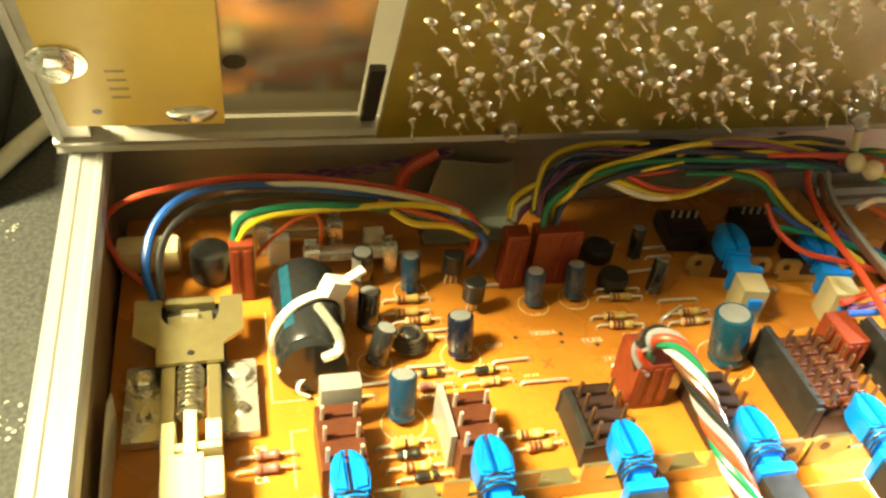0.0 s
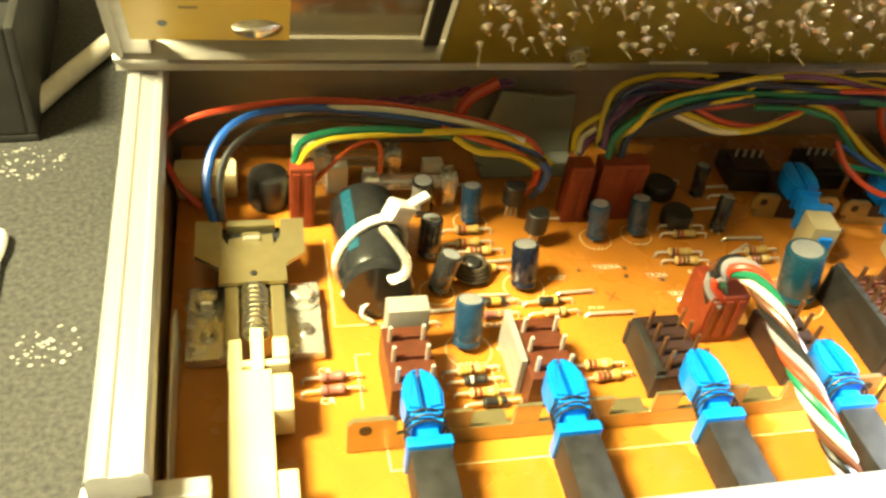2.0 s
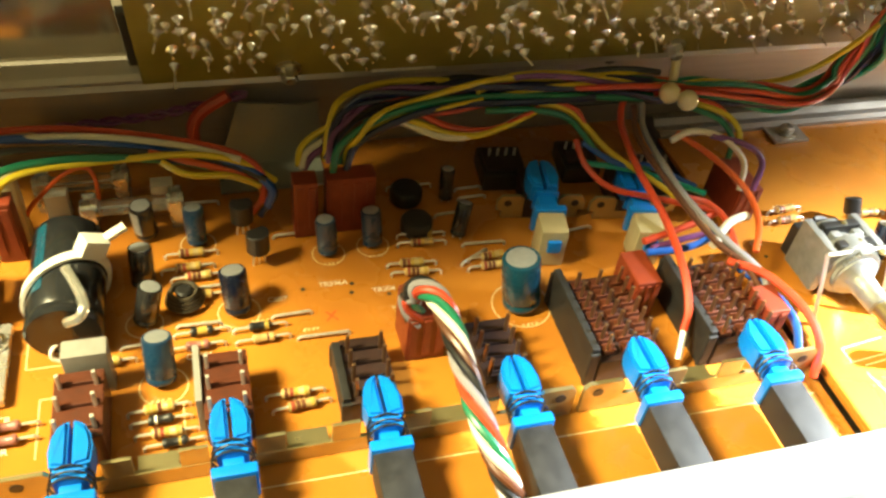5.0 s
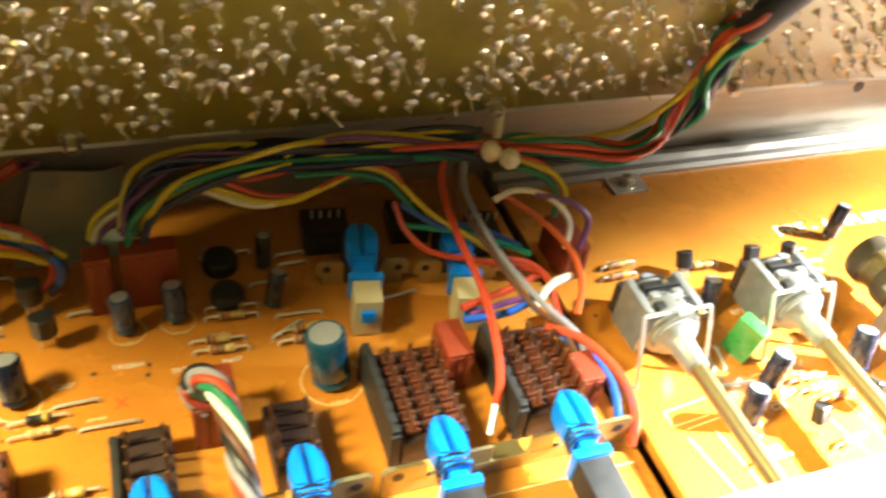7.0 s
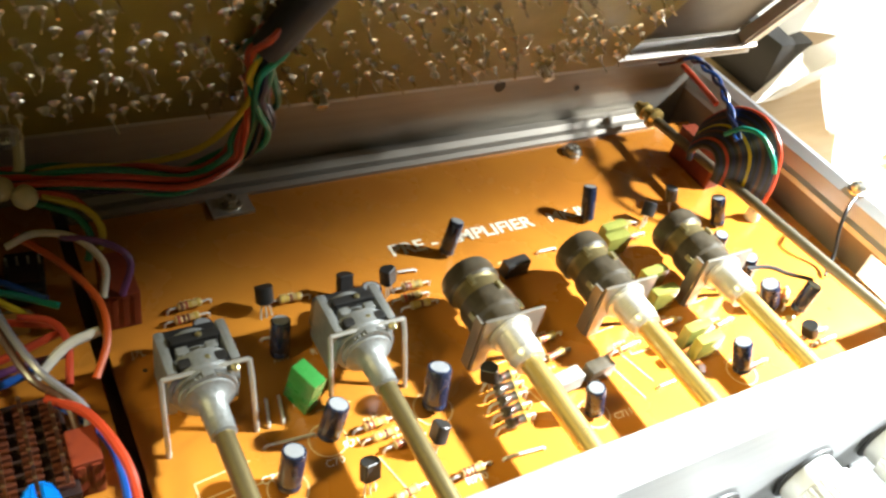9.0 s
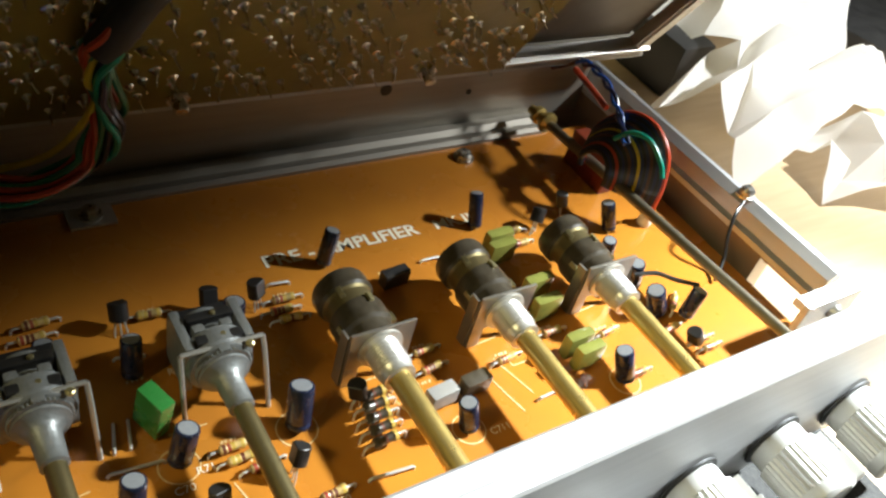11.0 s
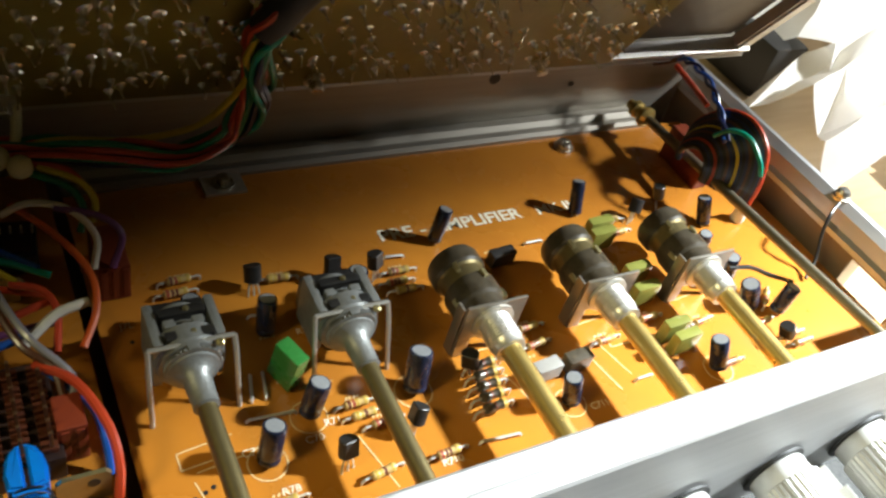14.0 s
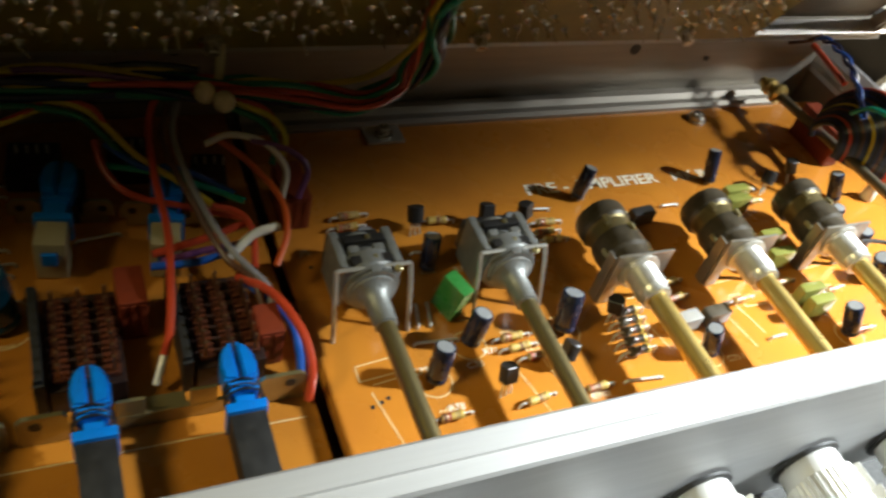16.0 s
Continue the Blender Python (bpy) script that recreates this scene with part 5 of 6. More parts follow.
wire([(0.0805, 0.1998, 0.0290), (0.0882, 0.1976, 0.0262), (0.0943, 0.1943, 0.0250), (0.1007, 0.1929, 0.0250), (0.1108, 0.1937, 0.0265), (0.1209, 0.1967, 0.0292)], "white", loom)
wire([(0.0892, 0.1994, 0.0295), (0.0975, 0.1956, 0.0268), (0.1062, 0.1936, 0.0262), (0.1130, 0.1936, 0.0275), (0.1223, 0.1964, 0.0300)], "red", loom)
wire([(0.1081, 0.1992, 0.0300), (0.1197, 0.1985, 0.0302), (0.1292, 0.1973, 0.0290), (0.1349, 0.1950, 0.0255), (0.1427, 0.1884, 0.0190), (0.1531, 0.1816, 0.0140), (0.1604, 0.1770, 0.0100)], "yellow", loom)
wire([(0.1078, 0.1976, 0.0295), (0.1206, 0.1959, 0.0298), (0.1301, 0.1945, 0.0275), (0.1351, 0.1926, 0.0230), (0.1413, 0.1885, 0.0175), (0.1540, 0.1845, 0.0150)], "green", loom)
wire([(0.1141, 0.1983, 0.0300), (0.1253, 0.1983, 0.0302), (0.1332, 0.1968, 0.0282), (0.1358, 0.1945, 0.0250)], "red", loom)
wire([(0.1347, 0.1883, 0.0165), (0.1475, 0.1855, 0.0150), (0.1594, 0.1799, 0.0135), (0.1677, 0.1754, 0.0120)], "teal", loom)
wire([(0.1333, 0.1923, 0.0215), (0.1345, 0.1859, 0.0175), (0.1399, 0.1790, 0.0145), (0.1520, 0.1746, 0.0130), (0.1669, 0.1700, 0.0110)], "red", loom)
wire([(0.1353, 0.1920, 0.0205), (0.1439, 0.1862, 0.0170), (0.1542, 0.1851, 0.0155), (0.1655, 0.1775, 0.0130)], "blue", loom)
wire([(0.1597, 0.2033, 0.0290), (0.1505, 0.2008, 0.0285), (0.1465, 0.1934, 0.0250), (0.1456, 0.1781, 0.0215), (0.1461, 0.1606, 0.0190), (0.1445, 0.1452, 0.0165), (0.1429, 0.1364, 0.0120), (0.1412, 0.1330, 0.0080)], "red", loom, 0.0010)
part("bare_tip", tube(glide([(0.1412, 0.1330, 0.0080), (0.1402, 0.1311, 0.0062), (0.1387, 0.1283, 0.0035)], 5), 0.0009, 8), M_LEAD, loom, "bare tinned wire end", smooth=True)
wire([(0.1543, 0.1982, 0.0275), (0.1517, 0.1881, 0.0245), (0.1549, 0.1696, 0.0195), (0.1601, 0.1543, 0.0165), (0.1671, 0.1446, 0.0125), (0.1658, 0.1374, 0.0110)], "grey", loom)
wire([(0.1517, 0.1979, 0.0270), (0.1491, 0.1866, 0.0240), (0.1537, 0.1683, 0.0188), (0.1583, 0.1535, 0.0155), (0.1639, 0.1467, 0.0130), (0.1648, 0.1361, 0.0105)], "brown", loom)
wire([(0.1619, 0.1891, 0.0235), (0.1700, 0.1802, 0.0205), (0.1757, 0.1700, 0.0170), (0.1754, 0.1606, 0.0140), (0.1710, 0.1525, 0.0110)], "orange", loom)
wire([(0.1594, 0.1870, 0.0225), (0.1660, 0.1874, 0.0248), (0.1742, 0.1849, 0.0235), (0.1789, 0.1787, 0.0195), (0.1774, 0.1743, 0.0130)], "white", loom)
wire([(0.1709, 0.1858, 0.0240), (0.1804, 0.1824, 0.0225), (0.1848, 0.1784, 0.0190), (0.1817, 0.1741, 0.0125)], "purple", loom)
wire([(0.1693, 0.1962, 0.0280), (0.1775, 0.1916, 0.0265), (0.1803, 0.1865, 0.0238), (0.1789, 0.1832, 0.0200)], "yellow", loom)
wire([(0.1676, 0.1949, 0.0275), (0.1752, 0.1902, 0.0258), (0.1775, 0.1851, 0.0228), (0.1759, 0.1817, 0.0185)], "green", loom)
wire([(0.1664, 0.1978, 0.0285), (0.1751, 0.1948, 0.0278), (0.1789, 0.1901, 0.0255)], "red", loom)
wire([(0.1425, 0.1610, 0.0110), (0.1558, 0.1636, 0.0120), (0.1672, 0.1677, 0.0120)], "red", loom, 0.0010)
wire([(0.1416, 0.1570, 0.0110), (0.1530, 0.1570, 0.0110), (0.1631, 0.1594, 0.0120)], "blue", loom, 0.0010)
wire([(0.1444, 0.1592, 0.0100), (0.1564, 0.1606, 0.0110), (0.1677, 0.1603, 0.0125)], "purple", loom)
wire([(0.1605, 0.1495, 0.0125), (0.1675, 0.1416, 0.0135), (0.1716, 0.1302, 0.0125), (0.1724, 0.1225, 0.0085), (0.1714, 0.1187, 0.0012)], "red", loom, 0.0011)
wire([(0.1614, 0.1492, 0.0120), (0.1692, 0.1390, 0.0095), (0.1711, 0.1308, 0.0075), (0.1712, 0.1249, 0.0012)], "blue", loom, 0.0010)
wire([(0.1593, 0.1553, 0.0125), (0.1669, 0.1613, 0.0138), (0.1740, 0.1642, 0.0130)], "white", loom, 0.0012)
wire([(0.1584, 0.1712, 0.0155), (0.1649, 0.1694, 0.0140), (0.1673, 0.1632, 0.0130), (0.1655, 0.1520, 0.0115)], "red", loom)
DECK_LINE = [(0.1582, 0.2019, 0.0280), (0.1722, 0.2014, 0.0280), (0.1879, 0.1987, 0.0265), (0.2038, 0.1958, 0.0262), (0.2184, 0.2000, 0.0297), (0.2221, 0.1950, 0.0455)] + [(0.2183, 0.1890, 0.0596), (0.2178, 0.1840, 0.0708), (0.2209, 0.1800, 0.0790)]
bundle(DECK_LINE, ["black", "navy", "green", "navy", "black", "green", "black", "navy", "red", "green", "navy", "green", "red", "teal", "red", "green"], 0.0046, loom, 0.0009, 0.25, 9)
part("sleeve", tube(glide([(0.2179, 0.1835, 0.0714), (0.2195, 0.1815, 0.0752), (0.2232, 0.1780, 0.0838), (0.2285, 0.1730, 0.0950), (0.2339, 0.1690, 0.1050)], 5), 0.0042, 14), M_BLACKROD, loom, "black tape sleeve round the wires", smooth=True)
wire([(0.1647, 0.2027, 0.0290), (0.1752, 0.2034, 0.0300), (0.1913, 0.2018, 0.0292), (0.2080, 0.2039, 0.0295), (0.2159, 0.1985, 0.0412), (0.2188, 0.1935, 0.0533)] + [(0.2156, 0.1880, 0.0605), (0.2169, 0.1840, 0.0702)], "yellow", loom)
for a, b in (((0.1610, 0.1968, 0.0315), 0.0036), ((0.1655, 0.1940, 0.0305), 0.0036)):
    o = thing("tie_bead", "round cream plastic bead of a cable tie on the loom", "cable tie", pose(*a), "cable tie beads")
    part("bead", lathe([(0, -0.0029), (0.0016, -0.0025), (0.0026, -0.0014), (0.0029, 0), (0.0026, 0.0014), (0.0016, 0.0025), (0, 0.0029)], 18), M_CREAM, o, smooth=True)
o = thing("cable_tie", "cream plastic cable tie holding the loom to the deck", "cable tie")
part("strap", tube(glide([(0.1640, 0.2020, 0.0280), (0.1660, 0.2045, 0.0310), (0.1668, 0.2070, 0.0360), (0.1670, 0.2085, 0.0400)], 5), 0.0013, 8), M_CREAM, o, smooth=True)

twisted = thing("twisted_cable", "twisted cable of white, green, red and grey wires", "wiring")
line = glide([(0.0776, 0.1442, 0.0120), (0.0755, 0.1443, 0.0190), (0.0772, 0.1435, 0.0235), (0.0803, 0.1389, 0.0240), (0.0818, 0.1314, 0.0215), (0.0823, 0.1224, 0.0190), (0.0829, 0.1140, 0.0165), (0.0847, 0.1055, 0.0125), (0.0863, 0.0998, 0.0090), (0.0879, 0.0957, 0.0050), (0.0874, 0.0919, 0.0030)], 16)
for k, colour in enumerate(("white", "green", "red", "grey", "black", "brown")):
    out = []
    for i, q in enumerate(line):
        way = (line[min(i + 1, len(line) - 1)] - line[max(i - 1, 0)]).normalized()
        side = way.cross(Vector((0.2, 0, 1))).normalized()
        up = side.cross(way)
        a = k * 6.283 / 6 + i * 0.12
        out.append(q + 0.0018 * (side * math.cos(a) + up * math.sin(a)))
    part("wire", tube(out, 0.00092, 8), WIRE[colour], twisted, smooth=True)

side_loom = thing("wire_harness", "arched loom of coloured wires beside the side wall", "wiring")
for d, colour in enumerate(["red", "navy", "black", "navy", "black", "brown", "navy", "black", "navy", "yellow", "black", "navy", "brown", "black", "navy", "black", "red", "black", "navy", "black"], -1):
    pts = [Vector(p) for p in [(0.3850, 0.1888, 0.0105), (0.3860, 0.1910, 0.0195), (0.3875, 0.1834, 0.0305), (0.3885, 0.1726, 0.0341), (0.3885, 0.1628, 0.0297), (0.3880, 0.1584, 0.0200), (0.3870, 0.1573, 0.0106)]]
    mid = Vector((0.3865, 0.1800, 0.0120))
    f = 1.0 - 0.034 * max(d, 0) + (0.03 if d < 0 else 0)
    wire([mid + (p - mid) * f - Vector((0.00055 * d, 0, 0)) for p in pts], colour, side_loom, 0.0011)
wire([(0.3800, 0.1773, 0.0262), (0.3815, 0.1727, 0.0316), (0.3830, 0.1659, 0.0330), (0.3840, 0.1591, 0.0287), (0.3850, 0.1568, 0.0243)], "teal", side_loom)
for ph in (0, math.pi):
    line = glide([(0.3800, 0.1717, 0.0280), (0.3850, 0.1845, 0.0320), (0.3880, 0.1951, 0.0349), (0.3890, 0.2058, 0.0355), (0.3890, 0.2131, 0.0336)], 10)
    part("wire", tube([q + Vector((0.0009 * math.cos(i * 0.5 + ph), 0, 0.0009 * math.sin(i * 0.5 + ph))) for i, q in enumerate(line)], 0.0007, 7), WIRE["blue" if ph else "navy"], side_loom, smooth=True)
wire([(0.3850, 0.1894, 0.0297), (0.3880, 0.2028, 0.0297), (0.3890, 0.2129, 0.0303)], "red", side_loom, 0.0011)
wire([(0.3890, 0.2119, 0.0344), (0.3880, 0.2165, 0.0297), (0.3870, 0.2217, 0.0255)], "brown", side_loom)
ground_wire = thing("ground_wire", "thin black wire from the rail screw to a capacitor", "wiring")
wire([(0.4150, 0.1430, 0.0190), (0.4085, 0.1400, 0.0175), (0.4045, 0.1365, 0.0120), (0.4020, 0.1320, 0.0050), (0.3960, 0.1280, 0.0010)], "black", ground_wire, 0.0006)
wire([(0.3598, 0.1342, 0.0090), (0.3668, 0.1315, 0.0100), (0.3714, 0.1269, 0.0100), (0.3762, 0.1219, 0.0110)], "black", ground_wire, 0.0007)

clip = thing("cable_clip", "small white nylon clip standing under the side loom", "clip", pose(0.3920, 0.1600, 0))
part("foot", lathe([(0.0024, 0.0002), (0.0026, 0.0010), (0.0022, 0.0050), (0.0014, 0.0066), (0, 0.0070)], 14), M_WHITE, clip, smooth=True)
part("hook", tube(glide([(0, 0, 0.0060), (0.0006, 0, 0.0085), (-0.0012, 0, 0.0098), (-0.0028, 0, 0.0086)], 4), 0.0007, 6), M_WHITE, clip, smooth=True)

# ---- details of the opened deck ----
def on_deck(x, v, w, rx=0.0, rz=0.0):
    return pose(x, v, w, rx, 0, rz)


for x in (0.0574, 0.1640, 0.2420, 0.3186):
    part("bolt", hexagon_bolt(0.0021, 0.0042, on_deck(x, 0.0140, 0.0050)), M_STEEL, solder_board, smooth=False)
part("bare_strip", box(0.0790, 0.0960, 0.0096, 0.0101, 0.0046, 0.0056), M_LEAD, solder_board)
part("hex_nut", hexagon_bolt(0.0034, 0.0034, on_deck(-0.0470, 0.0450, 0.0050)), M_STEEL, tan_board, smooth=False)
part("washer", lathe([(0.0058, 0), (0.0058, 0.0004), (0.0030, 0.0005)], 26, on_deck(-0.0470, 0.0450, 0.0050)), M_STEEL, tan_board)
part("solder_blob", lathe([(0.0044, 0), (0.0038, 0.0009), (0.0022, 0.0017), (0.0008, 0.0024), (0, 0.0026)], 16, on_deck(-0.0222, 0.0240, 0.0050) @ Matrix.Diagonal((1.3, 0.75, 1, 1))), M_SOLDER, tan_board, smooth=True)
part("hole", lathe([(0.0011, 0), (0.0011, 0.00006), (0, 0.00006)], 12, on_deck(-0.0425, 0.0255, 0.0050)), M_BLACK, tan_board, "small dark hole")
for k in range(4):
    part("printed_mark", box(-0.0385, -0.0345, 0.0310 + 0.0034 * k, 0.0319 + 0.0034 * k, 0.0050, 0.00505), M_DULLBRASS, tan_board)
part("plate_hole", lathe([(0.0028, 0), (0.0028, 0.0002), (0, 0.0002)], 20, on_deck(-0.0120, 0.0300, -0.0050)), M_BLACK, deck, "dark round hole")
part("rail_hole", lathe([(0.0022, 0), (0.0022, 0.0003), (0, 0.0003)], 16, pose(0.3204, 0.2277, 0.0200, 90, 0, 0)), M_BLACK, chassis, "dark round hole")
part("rail_hole", lathe([(0.0022, 0), (0.0022, 0.0003), (0, 0.0003)], 16, pose(0.1580, 0.2277, 0.0240, 90, 0, 0)), M_BLACK, chassis, "dark round hole")
part("rail_hole", lathe([(0.0011, 0), (0.0011, 0.0003), (0, 0.0003)], 12, pose(0.3560, 0.2277, 0.0150, 90, 0, 0)), M_BLACK, chassis, "dark round hole")
post = part("post", box(0.0195, 0.0235, 0.0062, 0.0300, -0.0040, -0.0020, 0.0004), M_DARKBOX, deck, "dark grey post")

# ---- printing on the boards ----
def lettering(body, x, y, size, parent, turn=0.0, mat=None, wide=0.0, bold=0.0):
    data = bpy.data.curves.new("lettering", "FONT")
    data.body, data.size, data.offset = body, size, bold
    tmp = new("lettering", data)
    mesh = bpy.data.meshes.new_from_object(tmp.evaluated_get(bpy.context.evaluated_depsgraph_get()))
    bpy.data.objects.remove(tmp)
    mesh.materials.clear()
    mesh.materials.append(mat or M_SILK)
    ob = new("lettering", mesh)
    ob.parent = parent
    stretch = wide / ob.dimensions.x if wide else 1.0
    ob.matrix_basis = pose(x, y, 0.00012, 0, 0, turn) @ Matrix.Diagonal((stretch, 1, 1, 1))


lettering("PRE - AMPLIFIER", 0.2588, 0.1788, 0.0066, right_board, 0, M_SILK, 0.0515, 0.00016)
lettering("MK.II", 0.3166, 0.1788, 0.0060, right_board, 0, M_SILK, 0.0140, 0.00012)
for body, x, y in (("C71", 0.1985, 0.1205), ("R71", 0.2195, 0.1228), ("R710", 0.2425, 0.1035), ("C711", 0.2895, 0.1060), ("R719", 0.2225, 0.1515), ("J7L", 0.1810, 0.1645), ("R78", 0.2040, 0.1085), ("C70", 0.2135, 0.1195)):
    lettering(body, x, y, 0.0028, right_board)
for body, x, y in (("TR206A", 0.0590, 0.1690), ("TR206", 0.0720, 0.1650), ("R607", 0.0840, 0.1655), ("TR207B", 0.0755, 0.1580), ("C607", 0.0460, 0.1660), ("C605", 0.0275, 0.1440), ("CR606", 0.0260, 0.1515), ("R619", 0.0300, 0.1610), ("7805", -0.0245, 0.1905)):
    lettering(body, x, y, 0.0022, left_board)
for body, x, y in (("CR", -0.0130, 0.1412), ("CR", -0.0130, 0.1332)):
    lettering(body, x, y, 0.0024, left_board)
lettering("X", 0.0590, 0.1575, 0.0046, left_board, 0, M_REDINK)


def printed(lines, rings, parent, w=0.00016):
    bm = bmesh.new()
    for x0, y0, x1, y1 in lines:
        d = Vector((x1 - x0, y1 - y0, 0))
        n = Vector((-d.y, d.x, 0)).normalized() * w
        a, b = Vector((x0, y0, 0.00010)), Vector((x1, y1, 0.00010))
        bm.faces.new([bm.verts.new(p) for p in (a - n, b - n, b + n, a + n)])
    for x, y, r in rings:
        loop = [[bm.verts.new((x + q * math.cos(a), y + q * math.sin(a), 0.00010)) for a in (2 * math.pi * k / 32 for k in range(32))] for q in (r - w, r + w)]
        for k in range(32):
            bm.faces.new((loop[0][k], loop[0][(k + 1) % 32], loop[1][(k + 1) % 32], loop[1][k]))
    tagged(part("printed_outline", bm, M_FAINT, parent, "white printed outlines"), kind="stuff")


printed([(-0.0008, 0.1156, 0.1700, 0.1150), (-0.0008, 0.1156, -0.0008, 0.1290), (0.0325, 0.1153, 0.0325, 0.1000), (0.0639, 0.1150, 0.0639, 0.1000), (-0.0080, 0.1549, 0.0080, 0.1549), (-0.0080, 0.1549, -0.0080, 0.1850), (-0.0045, 0.1310, -0.0045, 0.1460),
         (-0.0045, 0.1460, -0.0010, 0.1460), (0.0250, 0.1300, 0.0250, 0.1400), (0.1600, 0.1000, 0.1600, 0.1150), (0.0940, 0.1150, 0.0940, 0.1000), (0.1240, 0.1000, 0.1240, 0.1150)],
        [(0.0308, 0.1893, 0.0044), (0.0390, 0.1640, 0.0050), (0.0210, 0.1450, 0.0052), (0.0633, 0.1805, 0.0042), (0.0753, 0.1817, 0.0042), (0.1082, 0.1545, 0.0075), (0.0172, 0.1640, 0.0042)], left_board)
printed([(0.1850, 0.1260, 0.1980, 0.1275), (0.1850, 0.1260, 0.1850, 0.1215), (0.1850, 0.1215, 0.1960, 0.1225), (0.1880, 0.1200, 0.1990, 0.1212), (0.1870, 0.1180, 0.1905, 0.1010), (0.1950, 0.1180, 0.1975, 0.1010), (0.2170, 0.1350, 0.2260, 0.1350), (0.2260, 0.1180, 0.2300, 0.1020),
         (0.2350, 0.1180, 0.2380, 0.1020), (0.2640, 0.1330, 0.2760, 0.1330), (0.2700, 0.1290, 0.2740, 0.1140), (0.2980, 0.1270, 0.3020, 0.1090), (0.3040, 0.1270, 0.3080, 0.1130), (0.3080, 0.1230, 0.3180, 0.1230), (0.3080, 0.1230, 0.3080, 0.1260), (0.3000, 0.1330, 0.3120, 0.1340), (0.3380, 0.1330, 0.3480, 0.1340)],
        [(0.2034, 0.1176, 0.0046), (0.2166, 0.1265, 0.0046), (0.2846, 0.1098, 0.0044), (0.1968, 0.1595, 0.0042), (0.2447, 0.1259, 0.0050), (0.3366, 0.1065, 0.0046)], right_board)
def marks(places, parent):
    """Rows of short printed bars where part numbers stand beside the components."""
    rows = [(x + 0.0011 * j - 0.0017, y + 0.0024, x + 0.0011 * j - 0.0017 + 0.0003 * (1 + (j + n) % 2), y + 0.0032) for n, (x, y) in enumerate(places) for j in range(4)]
    printed(rows, [], parent, 0.00026)


marks([(0.0887, 0.1829), (0.0838, 0.1724), (0.1056, 0.1716), (0.0280, 0.1799), (0.0434, 0.1576), (0.0300, 0.1584), (0.0200, 0.1383), (0.0500, 0.1335), (0.0633, 0.1740), (0.0753, 0.1750), (0.1082, 0.1450), (0.0550, 0.1529), (0.0810, 0.1560)], left_board)
marks([(0.1983, 0.1763), (0.2237, 0.1708), (0.2582, 0.1652), (0.2286, 0.1260), (0.2332, 0.1190), (0.2447, 0.1020), (0.2035, 0.1064), (0.2858, 0.1356), (0.3068, 0.1250), (0.3257, 0.1287), (0.3426, 0.1227), (0.3414, 0.1067), (0.3715, 0.1097), (0.3392, 0.1637), (0.2618, 0.1310), (0.2905, 0.1640), (0.2146, 0.1500), (0.1968, 0.1545), (0.2810, 0.1240)], right_board)
for k, (x, y) in enumerate(((0.1885, 0.1148), (0.1905, 0.1156), (0.1860, 0.1140), (0.0674, 0.1690), (0.0668, 0.1660), (0.0550, 0.1690), (0.0760, 0.1640), (0.0400, 0.1700), (0.1830, 0.1600))):
    part("hole", lathe([(0.0006, 0), (0.0006, 0.00008), (0, 0.00008)], 10, pose(x, y, 0)), M_BLACK, left_board if x < 0.174 else right_board)

# ---- surroundings on the bench ----
def crumpled(w, d, h, seed):
    """A crumpled sheet of soft paper: irregular sharp facets over a heap, each softly dented."""
    rnd = random.Random(seed)
    n, fine = 5, 6
    key = [[(rnd.uniform(-0.35, 0.35), rnd.uniform(-0.35, 0.35), rnd.random()) for _ in range(n + 1)] for _ in range(n + 1)]

    def coarse(i, j):
        dx, dy, z = key[j][i]
        u, v = 2 * (i + dx) / n - 1, 2 * (j + dy) / n - 1
        heap = max(0.0, 1 - (u * u + v * v) * 0.6) ** 0.5
        return Vector((w * u, d * v, 0.001 + h * heap * (0.30 + 0.70 * z)))

    bm = bmesh.new()
    grid = {}

    def vert(p):
        k = tuple(round(c, 7) for c in p)
        if k not in grid:
            q = Vector(p)
            q += 0.05 * h * noise.noise_vector(q * 40.0 + Vector((seed, 0, 0)))
            q.z = max(q.z, 0.0006)
            grid[k] = bm.verts.new(q)
        return grid[k]

    for j in range(n):
        for i in range(n):
            a, b, c, e = coarse(i, j), coarse(i + 1, j), coarse(i + 1, j + 1), coarse(i, j + 1)
            for p, q, r in (((a, b, c), (a, c, e)) if (i + j + seed) % 2 else ((a, b, e), (b, c, e))):
                at = lambda s, t: vert(p + (q - p) * (s / fine) + (r - p) * (t / fine))
                for s in range(fine):
                    for t in range(fine - s):
                        bm.faces.new((at(s, t), at(s + 1, t), at(s, t + 1)))
                        if s + t < fine - 1:
                            bm.faces.new((at(s + 1, t), at(s + 1, t + 1), at(s, t + 1)))
    return bm


for x, y, turn, w, d, h, seed in ((0.580, 0.236, 8, 0.080, 0.034, 0.060, 3), (0.600, 0.288, 10, 0.070, 0.044, 0.105, 7), (0.590, 0.182, -20, 0.040, 0.026, 0.034, 11)):
    o = thing("paper_tissue", "crumpled white paper tissue lying on the wooden bench", "tissue", pose(x, y, FLOOR - 0.003, 0, 0, turn), "crumpled tissues")
    part("sheet", crumpled(w, d, h, seed), M_PAPER, o, smooth=True)
o = thing("plastic_case", "dark grey plastic case standing behind the amplifier", "case", pose(0.542, 0.300, FLOOR - 0.003, 0, 0, 0))
part("case", box(-0.020, 0.006, -0.034, 0.060, 0, 0.032, 0.006), M_DARKBOX, o, smooth=True)
o = thing("plastic_case", "dark plastic tool tray lying at the back of the bench", "case", pose(0.760, 0.330, FLOOR - 0.003, 0, 0, 10))
part("case", box(-0.070, 0.090, -0.060, 0.060, 0, 0.020, 0.004), M_DARKBOX, o, smooth=True)
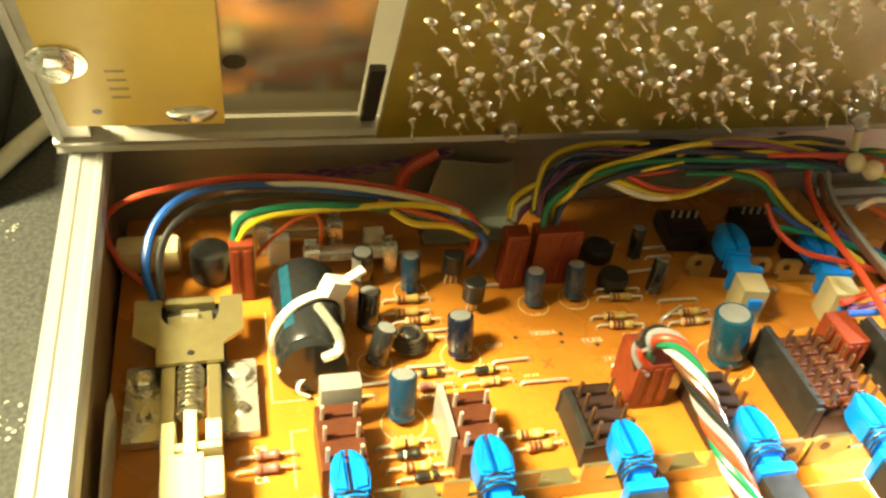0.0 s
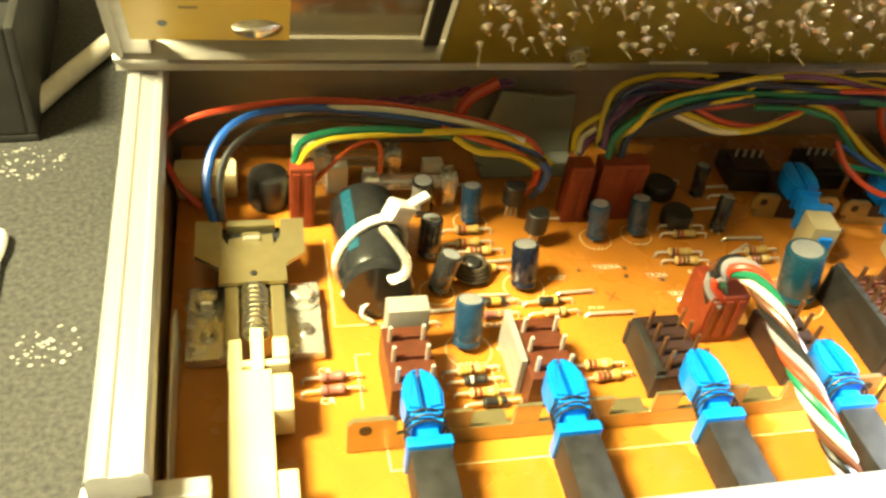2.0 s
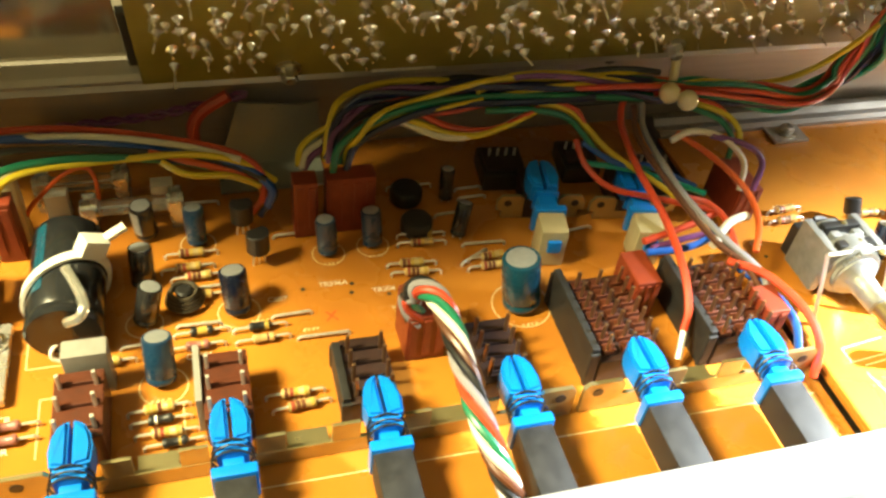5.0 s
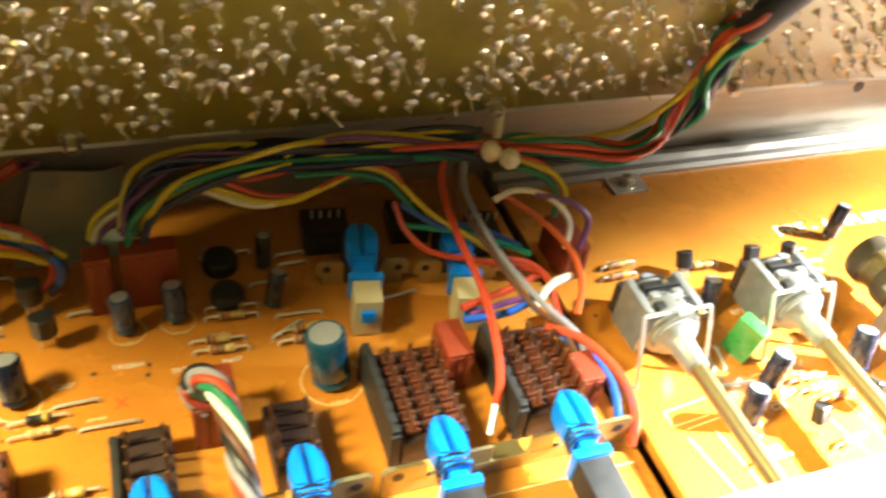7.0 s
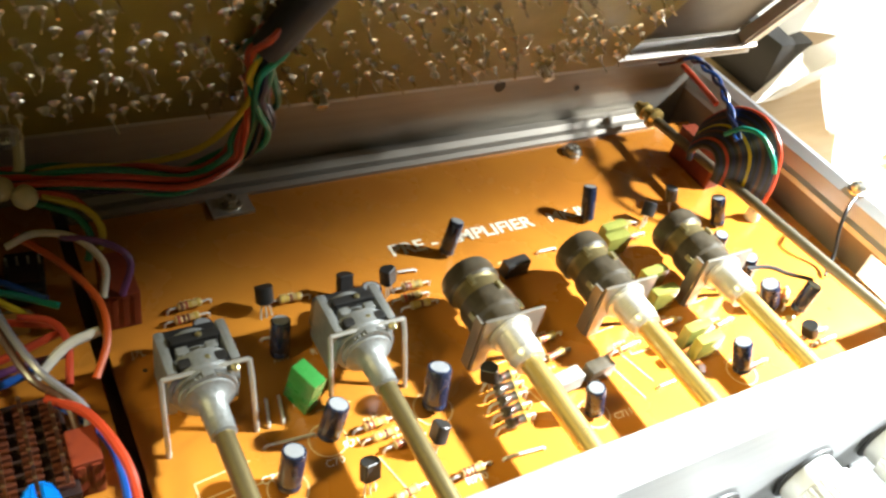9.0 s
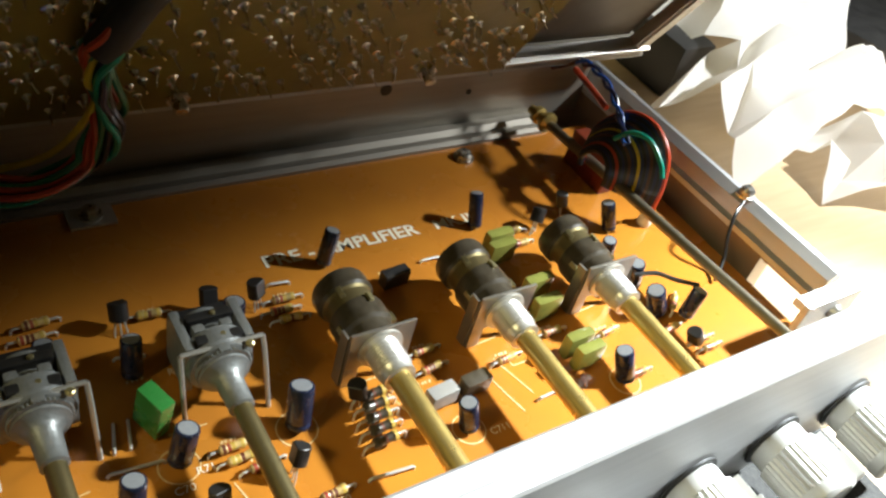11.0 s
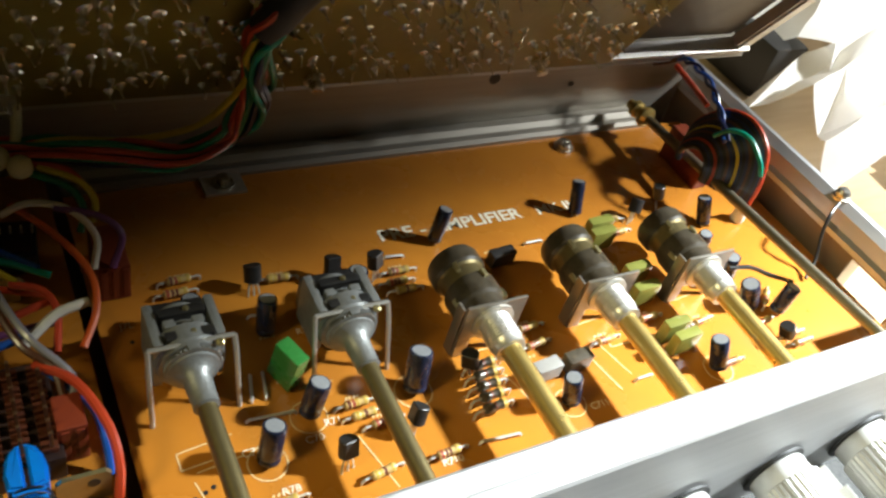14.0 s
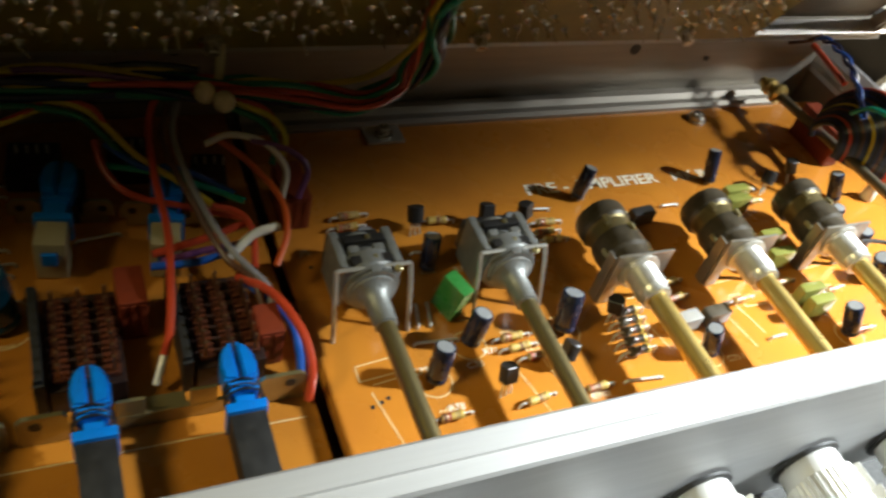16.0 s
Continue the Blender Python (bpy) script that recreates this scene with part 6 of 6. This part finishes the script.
for x, y, colour in ((0.690, 0.345, "teal"), (0.706, 0.340, "red")):
    o = thing("marker_cap", colour + " plastic cap lying on the tool tray", "cap", pose(x, y, FLOOR + 0.023, 0, 90, 20))
    part("cap", lathe([(0.005, 0), (0.0055, 0.001), (0.0055, 0.012), (0.0045, 0.014), (0, 0.0142)], 16), WIRE[colour], o, smooth=True)
tray = thing("plastic_tray", "dark grey plastic tray with a raised rim on the mat", "tray", pose(-0.1420, 0.3200, FLOOR, 0, 0, 4))
part("base", box(-0.0440, 0.0440, -0.0420, 0.0600, 0, 0.0030, 0.001), M_DARKBOX, tray)
for dims in ((-0.0440, -0.0410, -0.0420, 0.0600), (0.0410, 0.0440, -0.0420, 0.0600), (-0.0410, 0.0410, -0.0420, -0.0390), (-0.0410, 0.0410, 0.0570, 0.0600)):
    part("rim", box(*dims, 0.0030, 0.0420, 0.0010), M_DARKBOX, tray)
flex = thing("power_cable", "thick cream cable lying on the mat behind the amplifier", "cable")
part("cable", tube(glide([(-0.1000, 0.2950, FLOOR + 0.0040), (-0.0860, 0.3260, FLOOR + 0.0040), (-0.0700, 0.3560, FLOOR + 0.0040), (-0.0300, 0.4100, FLOOR + 0.0040), (0.0200, 0.4500, FLOOR + 0.0040)], 10), 0.0038, 12), WIRE["white"], flex, smooth=True)

swab = thing("cotton_swab", "white cotton swab lying on the dark bench mat", "cotton swab", pose(-0.0980, 0.2290, FLOOR + 0.0024, 0, 0, 3))
part("stick", tube([(0, -0.0010, 0), (0.0006, -0.0300, -0.0008), (0.0004, -0.0650, -0.0010)], 0.0012, 10), M_WHITE, swab, smooth=True)
part("cotton_tip", lathe([(0, -0.0030), (0.0012, -0.0024), (0.0022, -0.0004), (0.0024, 0.0030), (0.0021, 0.0070), (0.0014, 0.0110), (0.0011, 0.0125)], 18, pose(0, 0, 0, 90, 0, 0)), M_PAPER, swab, "fluffy white cotton tip", smooth=True)

for x, y, n, size in ((-0.0800, 0.1865, 46, 0.0075), (-0.0975, 0.2690, 60, 0.0100), (-0.1040, 0.1500, 26, 0.0060), (-0.0930, 0.1150, 18, 0.0060), (0.4350, 0.0500, 24, 0.0080), (0.4200, 0.0300, 20, 0.0080)):
    o = thing("chalk_smudge", "whitish chalky smudge on the dark bench mat", "stain", pose(x, y, FLOOR), "pale smudges on the mat")
    bm = bmesh.new()
    for k in range(n):
        r, a, q = size * random.random() ** 0.7, random.uniform(0, 6.28), random.uniform(0.0002, 0.0008)
        cx, cy = r * math.cos(a) * 1.3, r * math.sin(a)
        slab([(cx + q * random.uniform(0.6, 1.2) * math.cos(b), cy + q * random.uniform(0.6, 1.2) * math.sin(b)) for b in (0, 1.2, 2.5, 3.8, 5.0)], 0.0002, None, bm)
    tagged(part("flakes", bm, M_CHALK, o), kind="stuff")

# ---- solder joints on the deck board ----
rnd = random.Random(5)
joints = []
while len(joints) < 880:
    x, v = rnd.uniform(0.0270, 0.3460), rnd.uniform(0.0150, 0.1080)
    x, v = round(x / 0.00254) * 0.00254 + rnd.uniform(-0.0003, 0.0003), round(v / 0.00254) * 0.00254 + rnd.uniform(-0.0003, 0.0003)
    if all((x - a) ** 2 + (v - b) ** 2 > 0.0027 ** 2 for a, b in joints) and noise.noise((x * 60, v * 60, 2.0)) > -0.32:
        joints.append((x, v))
shapes = []
for k in range(8):
    bm = lathe([(0.0012 + 0.0001 * (k % 3), 0), (0.0009, 0.0004), (0.00052, 0.0011), (0.00034, 0.0018)], 8)
    lean = 0.0006 * math.cos(k * 2.1)
    tube([(0, 0, 0.0008), (lean, -0.0002 * k / 4, 0.0016 + 0.0002 * k), (lean * 2.2, -0.0001 * k, 0.0024 + 0.00035 * k)], 0.00028, 5, bm)
    mesh = bpy.data.meshes.new("solder_joint")
    bmesh.ops.recalc_face_normals(bm, faces=bm.faces)
    bm.to_mesh(mesh), bm.free()
    mesh.materials.append(M_SOLDER)
    shapes.append(mesh)
joints.sort(key=lambda j: j[1])
for n, (x, v) in enumerate(joints[:300]):
    ob = new("solder_joint", shapes[n * 5 % 8])
    ob.parent = solder_board
    ob.matrix_basis = pose(x, v, 0.0050, 0, 0, rnd.uniform(0, 360)) @ Matrix.Diagonal((rnd.uniform(0.8, 1.5), rnd.uniform(0.8, 1.2), rnd.uniform(0.7, 1.2), 1))
bm = bmesh.new()
for n, (x, v) in enumerate(joints[300:]):
    before = len(bm.verts)
    bm.from_mesh(shapes[n * 3 % 8])
    bm.verts.ensure_lookup_table()
    m = pose(x, v, 0.0050, 0, 0, rnd.uniform(0, 360)) @ Matrix.Diagonal((rnd.uniform(0.8, 1.5), rnd.uniform(0.8, 1.2), rnd.uniform(0.7, 1.2), 1))
    for q in bm.verts[before:]:
        q.co = m @ q.co
tagged(part("solder_joints", bm, M_SOLDER, solder_board), kind="stuff")
